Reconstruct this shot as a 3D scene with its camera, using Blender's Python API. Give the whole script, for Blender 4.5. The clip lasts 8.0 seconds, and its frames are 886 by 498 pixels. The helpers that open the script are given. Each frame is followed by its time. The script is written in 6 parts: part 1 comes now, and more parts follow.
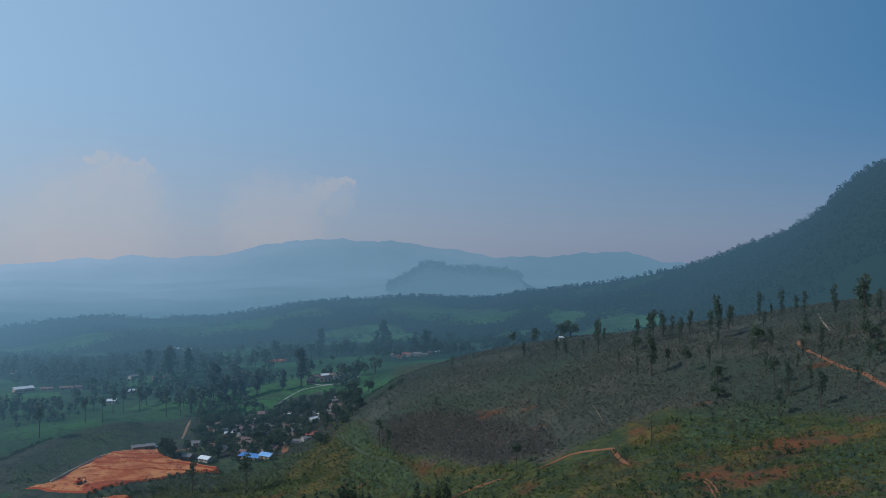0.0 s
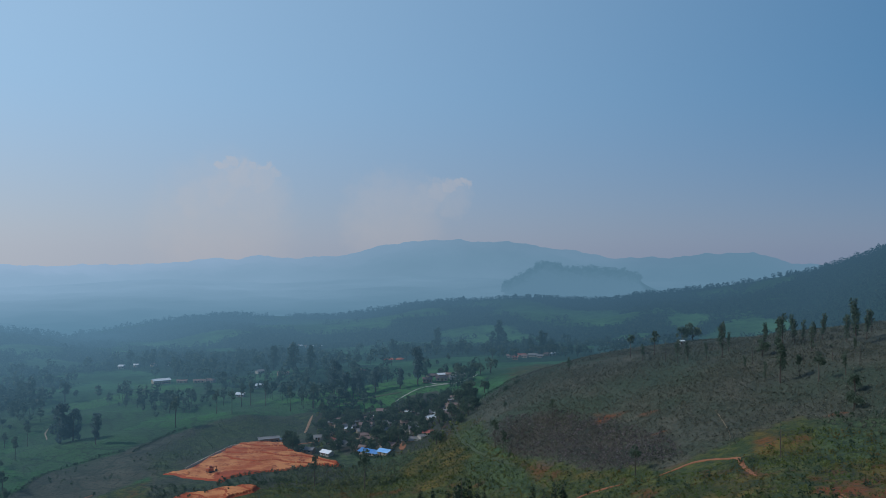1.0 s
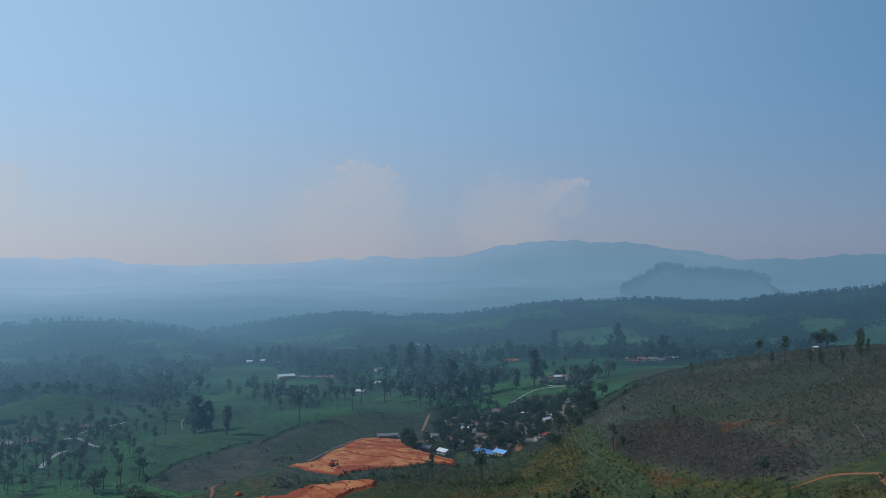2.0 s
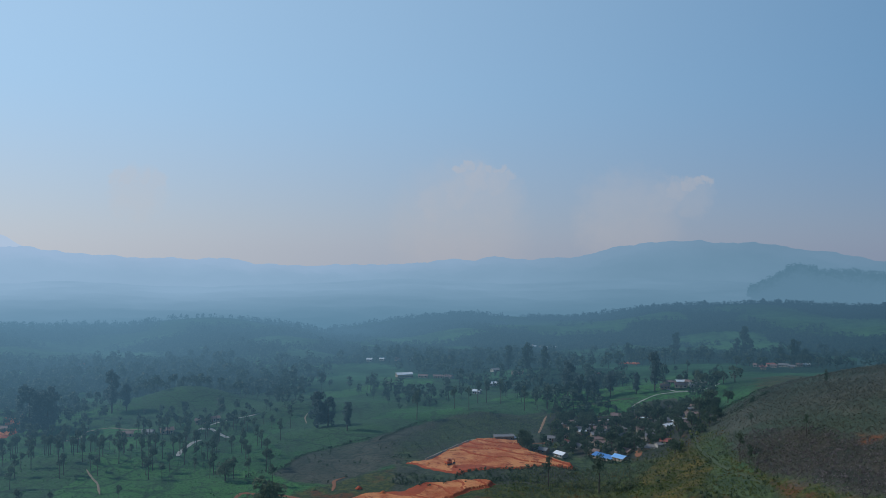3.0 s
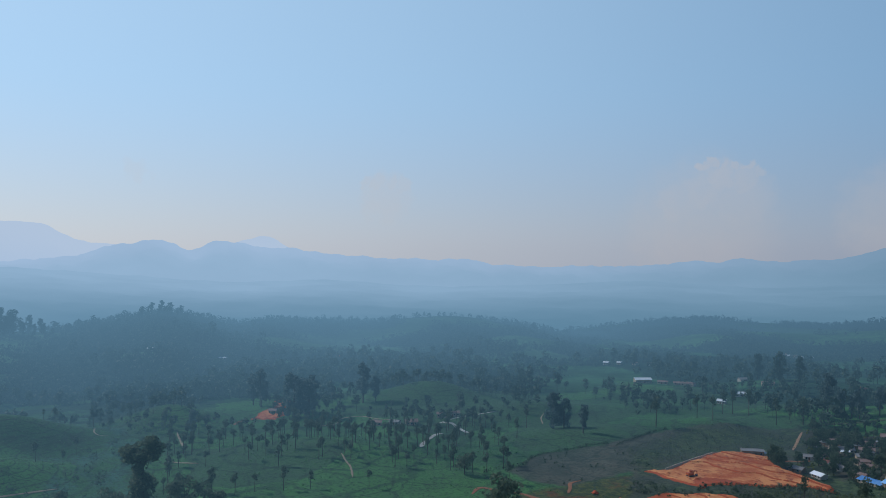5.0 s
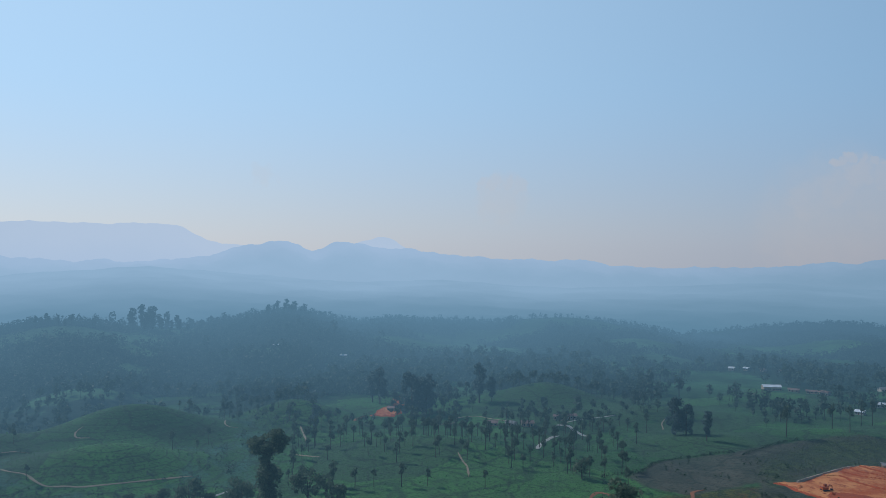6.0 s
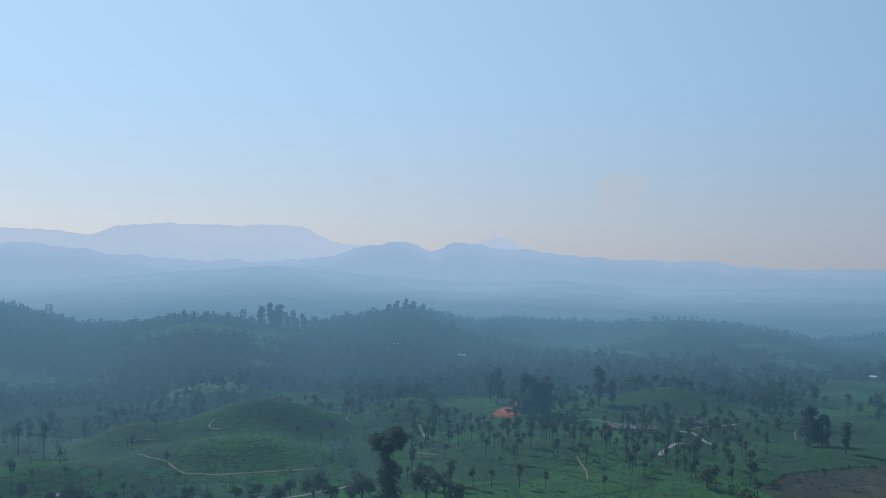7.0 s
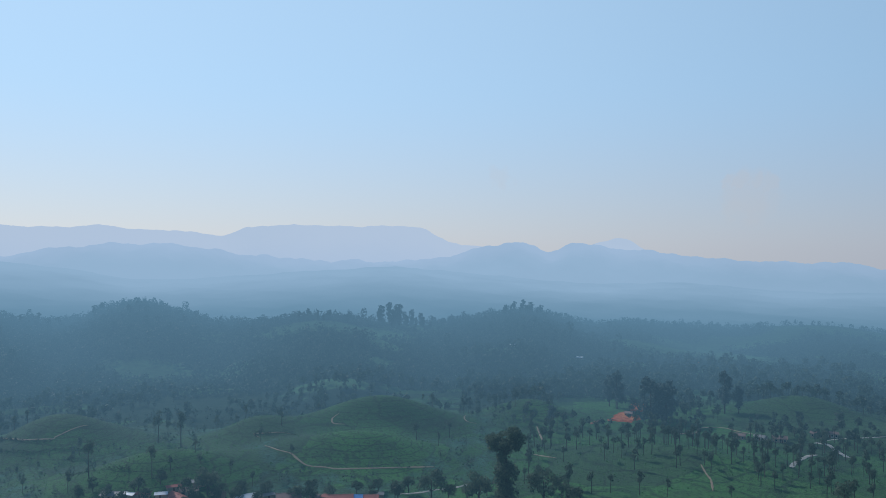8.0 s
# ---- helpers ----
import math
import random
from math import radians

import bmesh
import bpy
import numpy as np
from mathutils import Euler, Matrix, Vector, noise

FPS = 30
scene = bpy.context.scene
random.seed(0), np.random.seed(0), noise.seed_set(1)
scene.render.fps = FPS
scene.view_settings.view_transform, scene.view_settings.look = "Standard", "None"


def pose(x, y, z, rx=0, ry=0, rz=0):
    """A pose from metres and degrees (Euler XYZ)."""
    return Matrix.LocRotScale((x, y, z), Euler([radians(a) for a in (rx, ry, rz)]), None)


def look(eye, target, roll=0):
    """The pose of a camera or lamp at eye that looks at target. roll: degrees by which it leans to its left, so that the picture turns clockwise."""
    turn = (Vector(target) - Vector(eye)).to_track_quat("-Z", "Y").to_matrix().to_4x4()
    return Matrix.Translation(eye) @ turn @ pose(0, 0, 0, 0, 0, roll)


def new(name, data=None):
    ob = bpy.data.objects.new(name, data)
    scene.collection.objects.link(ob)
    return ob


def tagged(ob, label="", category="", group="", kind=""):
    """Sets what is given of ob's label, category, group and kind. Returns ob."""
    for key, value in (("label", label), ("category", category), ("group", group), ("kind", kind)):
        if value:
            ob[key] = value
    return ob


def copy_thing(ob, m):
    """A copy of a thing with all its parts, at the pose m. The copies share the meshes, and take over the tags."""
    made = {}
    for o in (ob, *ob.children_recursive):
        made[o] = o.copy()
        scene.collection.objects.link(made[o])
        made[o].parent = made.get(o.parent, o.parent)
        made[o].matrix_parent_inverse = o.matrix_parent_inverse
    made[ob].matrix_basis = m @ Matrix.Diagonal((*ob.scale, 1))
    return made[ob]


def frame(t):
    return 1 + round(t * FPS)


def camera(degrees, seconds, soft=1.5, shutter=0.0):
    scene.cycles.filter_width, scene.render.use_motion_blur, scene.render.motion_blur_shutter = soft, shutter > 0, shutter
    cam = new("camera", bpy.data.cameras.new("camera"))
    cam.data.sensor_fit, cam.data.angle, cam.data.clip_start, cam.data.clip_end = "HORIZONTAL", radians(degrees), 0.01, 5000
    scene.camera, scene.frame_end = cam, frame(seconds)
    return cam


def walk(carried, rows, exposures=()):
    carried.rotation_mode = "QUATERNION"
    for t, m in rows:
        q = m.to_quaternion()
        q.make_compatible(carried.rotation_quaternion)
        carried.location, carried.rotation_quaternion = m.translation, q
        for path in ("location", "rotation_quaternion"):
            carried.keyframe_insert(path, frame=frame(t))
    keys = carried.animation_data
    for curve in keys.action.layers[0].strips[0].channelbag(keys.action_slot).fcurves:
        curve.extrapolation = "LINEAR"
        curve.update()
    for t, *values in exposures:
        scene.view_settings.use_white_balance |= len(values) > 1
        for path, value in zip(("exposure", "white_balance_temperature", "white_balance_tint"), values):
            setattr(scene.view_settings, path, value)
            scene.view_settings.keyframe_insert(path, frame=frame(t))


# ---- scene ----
# ================= camera =================
cam = camera(58.4, 8.0, soft=0.8)
TURN = ((0.0, 0.0), (0.5, 4.13), (1.0, 8.34), (1.5, 12.55), (3.0, 25.12), (3.5, 29.41), (4.0, 33.62), (4.5, 37.83),
        (5.0, 42.05), (6.5, 54.65), (7.0, 58.92), (7.5, 63.14), (8.0, 67.36))
walk(cam, [(t, pose(0, 0, 120.0, 89.96, -0.33, turn)) for t, turn in TURN],
     exposures=((0.0, 0.0, 5750, 10.0), (8.0, 0.0, 5750, 10.0)))

# ================= sky and sun =================
SUN_AZ, SUN_EL = 112.0, 40.0        # degrees: azimuth to the left of +y, elevation
world = bpy.data.worlds.new("sky")
scene.world = world
world.use_nodes = True
wn, wl = world.node_tree.nodes, world.node_tree.links
wn.clear()
sky = wn.new("ShaderNodeTexSky")
sky.sky_type, sky.sun_disc = "NISHITA", False
sky.sun_elevation, sky.sun_rotation = radians(SUN_EL), radians(-SUN_AZ)
sky.altitude, sky.air_density, sky.dust_density, sky.ozone_density = 1200, 1.3, 0.7, 3.0
background = wn.new("ShaderNodeBackground")
background.inputs["Strength"].default_value = 0.09
out = wn.new("ShaderNodeOutputWorld")
wl.new(background.outputs[0], out.inputs[0])


def toward(az, el):
    a, e = radians(az), radians(el)
    return Vector((-math.sin(a) * math.cos(e), math.cos(a) * math.cos(e), math.sin(e)))


# thin clouds low over the far hills: azimuth, elevation, reach in degrees, strength
CLOUDS = ((23.9, 5.70, 0.62, 0.42), (23.3, 5.95, 0.50, 0.42), (22.6, 5.55, 0.60, 0.38), (21.8, 5.45, 0.50, 0.36), (21.1, 5.60, 0.55, 0.40), (20.4, 5.25, 0.55, 0.30), (22.8, 4.9, 1.5, 0.36), (21.2, 4.7, 1.3, 0.30),
          (24.0, 4.0, 1.9, 0.30), (25.6, 3.2, 2.2, 0.25), (21.8, 3.4, 3.0, 0.24), (24.0, 1.6, 6.0, 0.20),
          (6.7, 4.80, 0.50, 0.40), (7.3, 4.65, 0.55, 0.38), (7.9, 4.40, 0.65, 0.35), (8.8, 4.0, 1.1, 0.30), (9.8, 3.4, 1.8, 0.24), (7.6, 3.6, 1.8, 0.16), (12.0, 2.0, 4.5, 0.22),
          (47.6, 4.60, 0.6, 0.26), (46.8, 4.75, 0.7, 0.30), (45.9, 4.70, 0.7, 0.28), (45.0, 4.5, 0.8, 0.22), (46.3, 3.7, 2.2, 0.20), (63.3, 5.1, 1.0, 0.14))
coord = wn.new("ShaderNodeTexCoord")
puffs = wn.new("ShaderNodeTexNoise")
puffs.inputs["Scale"].default_value, puffs.inputs["Detail"].default_value, puffs.inputs["Roughness"].default_value = 60.0, 4.0, 0.55
wl.new(coord.outputs["Generated"], puffs.inputs["Vector"])
billow = wn.new("ShaderNodeVectorMath")     # the noise shifts the clouds' rims by about half a degree
billow.operation = "MULTIPLY_ADD"
billow.inputs[1].default_value = (0.034, 0.034, 0.034)
wl.new(puffs.outputs["Color"], billow.inputs[0])
lean = wn.new("ShaderNodeVectorMath")
lean.inputs[1].default_value = (-0.017, -0.017, -0.017)
wl.new(coord.outputs["Generated"], lean.inputs[0])
wl.new(lean.outputs[0], billow.inputs[2])
unit = wn.new("ShaderNodeVectorMath")
unit.operation = "NORMALIZE"
wl.new(billow.outputs[0], unit.inputs[0])
total = None
for az, el, reach, amount in CLOUDS:
    dot = wn.new("ShaderNodeVectorMath")
    dot.operation = "DOT_PRODUCT"
    dot.inputs[1].default_value = toward(az, el)
    wl.new(unit.outputs[0], dot.inputs[0])
    fall = wn.new("ShaderNodeMapRange")
    fall.interpolation_type = "SMOOTHSTEP"
    fall.inputs["From Min"].default_value, fall.inputs["From Max"].default_value = math.cos(radians(reach)), math.cos(radians(reach * 0.25))
    fall.inputs["To Max"].default_value = amount
    wl.new(dot.outputs["Value"], fall.inputs["Value"])
    if total is None:
        total = fall.outputs[0]
    else:
        top = wn.new("ShaderNodeMath")
        top.operation = "MAXIMUM"
        wl.new(total, top.inputs[0]), wl.new(fall.outputs[0], top.inputs[1])
        total = top.outputs[0]
edge = wn.new("ShaderNodeMapRange")
edge.inputs["From Min"].default_value, edge.inputs["From Max"].default_value = 0.2, 0.8
edge.inputs["To Min"].default_value = 0.65
wl.new(puffs.outputs["Fac"], edge.inputs["Value"])
cover = wn.new("ShaderNodeMath")
cover.operation = "MULTIPLY"
wl.new(total, cover.inputs[0]), wl.new(edge.outputs[0], cover.inputs[1])
mixed = wn.new("ShaderNodeMix")
mixed.data_type = "RGBA"
mixed.inputs["B"].default_value = (6.6, 5.4, 4.5, 1)
wl.new(cover.outputs[0], mixed.inputs["Factor"])
# pale dust haze, brighter towards the sun and paler towards the horizon
split = wn.new("ShaderNodeSeparateXYZ")
wl.new(coord.outputs["Generated"], split.inputs[0])
low = wn.new("ShaderNodeMapRange")
low.interpolation_type = "SMOOTHSTEP"
for key, value in (("From Min", -0.04), ("From Max", 0.21), ("To Min", 1.0), ("To Max", 0.0)):
    low.inputs[key].default_value = value
wl.new(split.outputs["Z"], low.inputs["Value"])
high = wn.new("ShaderNodeMapRange")
high.interpolation_type = "SMOOTHSTEP"
for key, value in (("From Min", 0.30), ("From Max", 0.75), ("To Min", 0.85), ("To Max", 0.0)):
    high.inputs[key].default_value = value
wl.new(split.outputs["Z"], high.inputs["Value"])
side = wn.new("ShaderNodeVectorMath")
side.operation = "DOT_PRODUCT"
side.inputs[1].default_value = toward(SUN_AZ, 0)
wl.new(coord.outputs["Generated"], side.inputs[0])
lit = wn.new("ShaderNodeMapRange")
lit.inputs["From Min"].default_value, lit.inputs["From Max"].default_value = -0.85, 1.0
wl.new(side.outputs["Value"], lit.inputs["Value"])
curves = []
for power in (0.8, 1.2):
    curve = wn.new("ShaderNodeMath")
    curve.operation = "POWER"
    curve.inputs[1].default_value = power
    wl.new(lit.outputs[0], curve.inputs[0])
    curves.append(curve.outputs[0])


def sky_mix(factor, a, b):
    t = wn.new("ShaderNodeMix")
    t.data_type = "RGBA"
    for key, v in (("Factor", factor), ("A", a), ("B", b)):
        if isinstance(v, tuple):
            t.inputs[key].default_value = (*v, 1)
        else:
            wl.new(v, t.inputs[key])
    return t.outputs["Result"]


upper = sky_mix(curves[0], (0.12, 1.26, 2.70), (6.2, 8.25, 9.75))
lower = sky_mix(curves[1], (1.25, 1.85, 3.1), (7.8, 7.5, 7.1))
haze = sky_mix(low.outputs[0], upper, lower)
wl.new(sky_mix(high.outputs[0], sky.outputs[0], haze), mixed.inputs["A"])
wl.new(mixed.outputs["Result"], background.inputs["Color"])

sun = new("sun", bpy.data.lights.new("sun", "SUN"))
sun.data.energy, sun.data.angle, sun.data.color = 2.4, radians(0.6), (1.0, 0.93, 0.82)
sun.matrix_world = look(toward(SUN_AZ, SUN_EL) * 1000, (0, 0, 0))


# ================= materials =================
def material(name):
    m = bpy.data.materials.new(name)
    m.use_nodes = True
    return m, m.node_tree.nodes, m.node_tree.links, m.node_tree.nodes["Principled BSDF"]


def noise_node(n, l, scale, detail=4.0, rough=0.55, vector=None):
    t = n.new("ShaderNodeTexNoise")
    t.inputs["Scale"].default_value, t.inputs["Detail"].default_value, t.inputs["Roughness"].default_value = scale, detail, rough
    if vector is not None:
        l.new(vector, t.inputs["Vector"])
    return t.outputs["Fac"]


def ramp(n, l, value, lo, hi):
    t = n.new("ShaderNodeMapRange")
    t.interpolation_type = "SMOOTHSTEP"
    t.inputs["From Min"].default_value, t.inputs["From Max"].default_value = lo, hi
    l.new(value, t.inputs["Value"])
    return t.outputs[0]


def blend(n, l, factor, a, b):
    t = n.new("ShaderNodeMix")
    t.data_type = "RGBA"
    for key, v in (("Factor", factor), ("A", a), ("B", b)):
        if isinstance(v, tuple):
            t.inputs[key].default_value = (*v, 1)
        elif isinstance(v, float):
            t.inputs[key].default_value = v
        else:
            l.new(v, t.inputs[key])
    return t.outputs["Result"]


def maths(n, l, operation, a, b):
    t = n.new("ShaderNodeMath")
    t.operation = operation
    for i, v in enumerate((a, b)):
        if isinstance(v, (int, float)):
            t.inputs[i].default_value = v
        else:
            l.new(v, t.inputs[i])
    return t.outputs[0]


def bumped(n, l, bsdf, height, distance, strength=0.6):
    b = n.new("ShaderNodeBump")
    b.inputs["Strength"].default_value, b.inputs["Distance"].default_value = strength, distance
    l.new(height, b.inputs["Height"])
    l.new(b.outputs[0], bsdf.inputs["Normal"])


def metres(n):
    return n.new("ShaderNodeTexCoord").outputs["Object"]


def attribute(n, name):
    t = n.new("ShaderNodeAttribute")
    t.attribute_name = name
    return t.outputs["Fac"]


def plain(name, colour, worn, rough=0.8, scale=1.5, metal=0.0, bump=0.02):
    """A surface of two tones with stains and grain."""
    m, n, l, b = material(name)
    v = metres(n)
    stain = noise_node(n, l, scale * 0.25, 5.0, 0.6, v)
    grain = noise_node(n, l, scale * 3, 3.0, 0.6, v)
    each = n.new("ShaderNodeObjectInfo").outputs["Random"]
    f = maths(n, l, "MULTIPLY", ramp(n, l, stain, 0.38, 0.68), maths(n, l, "ADD", maths(n, l, "MULTIPLY", grain, 0.8), maths(n, l, "MULTIPLY", each, 0.4)))
    l.new(blend(n, l, f, colour, worn), b.inputs["Base Color"])
    b.inputs["Roughness"].default_value, b.inputs["Metallic"].default_value = rough, metal
    bumped(n, l, b, grain, bump)
    # haze glow painted over the tones, growing with distance
    painted_haze(n, l, b.outputs[0], 0.85)
    return m


def leaves(name, dark, light, through_amount=0.25, share=0.85):
    """Foliage: every clump of leaves has its own tone, and some light passes through."""
    m, n, l, b = material(name)
    island = n.new("ShaderNodeNewGeometry").outputs["Random Per Island"]
    each = n.new("ShaderNodeObjectInfo").outputs["Random"]
    f = maths(n, l, "ADD", maths(n, l, "MULTIPLY", island, 0.7), maths(n, l, "MULTIPLY", each, 0.3))
    colour = blend(n, l, f, dark, light)
    l.new(colour, b.inputs["Base Color"])
    b.inputs["Roughness"].default_value = 0.65
    b.inputs["Specular IOR Level"].default_value = 0.25
    back = n.new("ShaderNodeBsdfTranslucent")
    l.new(colour, back.inputs["Color"])
    mix = n.new("ShaderNodeMixShader")
    mix.inputs[0].default_value = through_amount
    l.new(b.outputs[0], mix.inputs[1]), l.new(back.outputs[0], mix.inputs[2])
    l.new(mix.outputs[0], n["Material Output"].inputs["Surface"])
    # far foliage glows bluish: painted haze, not leaf colour
    painted_haze(n, l, mix.outputs[0], share)
    return m


def ground_material():
    m, n, l, b = material("land")
    v = metres(n)
    wide = noise_node(n, l, 0.012, 4.0, 0.55, v)
    mid = noise_node(n, l, 0.06, 5.0, 0.6, v)
    fine = noise_node(n, l, 0.55, 4.0, 0.7, v)
    tuft = noise_node(n, l, 0.2, 5.0, 0.65, v)
    tea = blend(n, l, ramp(n, l, wide, 0.35, 0.65), (0.034, 0.094, 0.034), (0.055, 0.152, 0.041))
    wander = n.new("ShaderNodeTexNoise")
    wander.inputs["Scale"].default_value = 0.03
    l.new(v, wander.inputs["Vector"])
    shift = n.new("ShaderNodeVectorMath")
    shift.operation = "MULTIPLY_ADD"
    shift.inputs[1].default_value = (45, 45, 0)
    l.new(wander.outputs["Color"], shift.inputs[0]), l.new(v, shift.inputs[2])
    section = n.new("ShaderNodeTexVoronoi")
    l.new(shift.outputs[0], section.inputs["Vector"])
    section.inputs["Scale"].default_value = 0.012
    pick = n.new("ShaderNodeSeparateColor")
    l.new(section.outputs["Color"], pick.inputs[0])
    tea = blend(n, l, maths(n, l, "MULTIPLY", ramp(n, l, pick.outputs[0], 0.45, 0.75), 0.6), tea, (0.046, 0.086, 0.044))
    tea = blend(n, l, maths(n, l, "MULTIPLY", ramp(n, l, pick.outputs[1], 0.55, 0.8), 0.5), tea, (0.076, 0.205, 0.046))
    tea = blend(n, l, maths(n, l, "MULTIPLY", ramp(n, l, mid, 0.45, 0.75), 0.65), tea, (0.040, 0.075, 0.042))
    height = n.new("ShaderNodeSeparateXYZ")
    l.new(v, height.inputs[0])
    level = maths(n, l, "ADD", maths(n, l, "MULTIPLY", height.outputs["Z"], 0.42), maths(n, l, "MULTIPLY", wide, 3.0))
    terrace = ramp(n, l, maths(n, l, "PINGPONG", level, 0.5), 0.40, 0.48)
    tea = blend(n, l, maths(n, l, "MULTIPLY", terrace, 0.6), tea, (0.024, 0.050, 0.030))
    scrub = blend(n, l, ramp(n, l, mid, 0.35, 0.68), (0.052, 0.060, 0.042), (0.094, 0.093, 0.066))
    scrub = blend(n, l, maths(n, l, "MULTIPLY", ramp(n, l, tuft, 0.5, 0.7), 0.6), scrub, (0.085, 0.066, 0.042))
    scrub = blend(n, l, ramp(n, l, wide, 0.45, 0.62), scrub, (0.050, 0.068, 0.042))
    burnt = blend(n, l, ramp(n, l, mid, 0.35, 0.68), (0.030, 0.030, 0.022), (0.062, 0.054, 0.038))
    meadow = blend(n, l, ramp(n, l, tuft, 0.36, 0.66), (0.036, 0.056, 0.020), (0.092, 0.098, 0.024))
    meadow = blend(n, l, ramp(n, l, mid, 0.53, 0.68), meadow, (0.120, 0.052, 0.018))
    grass = blend(n, l, ramp(n, l, tuft, 0.38, 0.64), (0.034, 0.056, 0.026), (0.074, 0.104, 0.040))
    dry = blend(n, l, ramp(n, l, mid, 0.36, 0.66), (0.046, 0.054, 0.016), (0.135, 0.100, 0.022))
    earth = blend(n, l, ramp(n, l, fine, 0.3, 0.7), (0.140, 0.043, 0.015), (0.240, 0.078, 0.023))
    # bluish woodland tone; beyond 700 m its blue stands in for haze
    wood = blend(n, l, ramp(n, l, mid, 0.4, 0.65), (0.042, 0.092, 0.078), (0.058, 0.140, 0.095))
    colour = tea
    ragged = maths(n, l, "MULTIPLY", maths(n, l, "SUBTRACT", mid, 0.5), 1.1)
    for name, tone in (("meadow", meadow), ("scrub", scrub), ("burnt", burnt), ("grass", grass), ("dry", dry), ("hazy_woodland", wood), ("earth", earth)):
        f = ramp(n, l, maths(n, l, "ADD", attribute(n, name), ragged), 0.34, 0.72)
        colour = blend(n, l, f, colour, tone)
    drains = n.new("ShaderNodeTexVoronoi")
    drains.feature = "DISTANCE_TO_EDGE"
    drains.inputs["Scale"].default_value = 0.03
    l.new(shift.outputs[0], drains.inputs["Vector"])
    line = n.new("ShaderNodeMapRange")
    line.inputs["From Min"].default_value, line.inputs["From Max"].default_value = 0.012, 0.030
    line.inputs["To Min"].default_value, line.inputs["To Max"].default_value = 0.45, 0.0
    l.new(drains.outputs["Distance"], line.inputs["Value"])
    colour = blend(n, l, line.outputs[0], colour, (0.022, 0.036, 0.024))
    dark = blend(n, l, maths(n, l, "MULTIPLY", ramp(n, l, fine, 0.47, 0.67), 0.78), colour, (0.024, 0.036, 0.024))
    l.new(dark, b.inputs["Base Color"])
    b.inputs["Roughness"].default_value = 0.9
    b.inputs["Specular IOR Level"].default_value = 0.15
    b.inputs["Sheen Weight"].default_value, b.inputs["Sheen Roughness"].default_value = 0.03, 0.5
    b.inputs["Sheen Tint"].default_value = (0.55, 0.75, 1.0, 1)
    bumped(n, l, b, fine, 1.2, 0.7)
    # haze painted over the land as emission from about 400 m out
    painted_haze(n, l, b.outputs[0], 0.80)
    return m


# glow colours of the painted haze, near and far, off-sun and sunward
HAZE_DIM, HAZE_BRIGHT = (0.042, 0.081, 0.110), (0.088, 0.170, 0.230)
FAR_HAZE_DIM, FAR_HAZE_BRIGHT = (0.050, 0.098, 0.136), (0.124, 0.228, 0.302)


def range_material(name, under, field, scale, share):
    """Hills in the distance: dark ground under the woods, pasture and tea between them."""
    m, n, l, b = material(name)
    v = metres(n)
    mid = noise_node(n, l, scale, 6.0, 0.62, v)
    fine = noise_node(n, l, scale * 9, 4.0, 0.65, v)
    tone = blend(n, l, ramp(n, l, mid, 0.38, 0.64), tuple(0.55 * c for c in field), field)
    tone = blend(n, l, maths(n, l, "MULTIPLY", ramp(n, l, fine, 0.45, 0.7), 0.5), tone, under)
    ragged = maths(n, l, "MULTIPLY", maths(n, l, "SUBTRACT", fine, 0.5), 0.9)
    f = ramp(n, l, maths(n, l, "ADD", attribute(n, "wooded"), ragged), 0.38, 0.62)
    l.new(blend(n, l, f, tone, under), b.inputs["Base Color"])
    b.inputs["Roughness"].default_value, b.inputs["Specular IOR Level"].default_value = 0.95, 0.1
    bumped(n, l, b, fine, 3.0, 0.6)
    # the hills' haze is emission put into their own shader
    painted_haze(n, l, b.outputs[0], share)
    return m


def painted_haze(n, l, surface, share):
    """Haze painted onto a surface: bluish emission replaces up to share of what is seen, far off and sunward."""
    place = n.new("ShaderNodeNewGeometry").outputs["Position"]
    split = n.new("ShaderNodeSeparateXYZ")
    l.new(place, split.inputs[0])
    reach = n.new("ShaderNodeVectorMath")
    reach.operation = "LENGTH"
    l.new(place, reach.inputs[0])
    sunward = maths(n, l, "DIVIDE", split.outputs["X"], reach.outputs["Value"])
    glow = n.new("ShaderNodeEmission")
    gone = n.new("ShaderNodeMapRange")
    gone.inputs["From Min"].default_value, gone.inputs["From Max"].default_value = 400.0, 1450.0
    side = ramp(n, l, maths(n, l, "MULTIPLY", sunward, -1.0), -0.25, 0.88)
    near, far = blend(n, l, side, HAZE_DIM, HAZE_BRIGHT), blend(n, l, side, FAR_HAZE_DIM, FAR_HAZE_BRIGHT)
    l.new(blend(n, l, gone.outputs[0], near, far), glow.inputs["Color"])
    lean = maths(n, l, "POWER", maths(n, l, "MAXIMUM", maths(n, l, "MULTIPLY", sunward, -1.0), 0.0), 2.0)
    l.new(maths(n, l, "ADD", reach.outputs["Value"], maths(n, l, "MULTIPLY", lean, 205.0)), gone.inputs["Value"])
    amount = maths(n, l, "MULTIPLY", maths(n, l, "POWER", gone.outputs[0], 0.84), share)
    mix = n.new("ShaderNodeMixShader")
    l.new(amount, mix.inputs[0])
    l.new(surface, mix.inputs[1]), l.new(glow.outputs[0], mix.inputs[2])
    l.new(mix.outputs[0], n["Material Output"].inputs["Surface"])


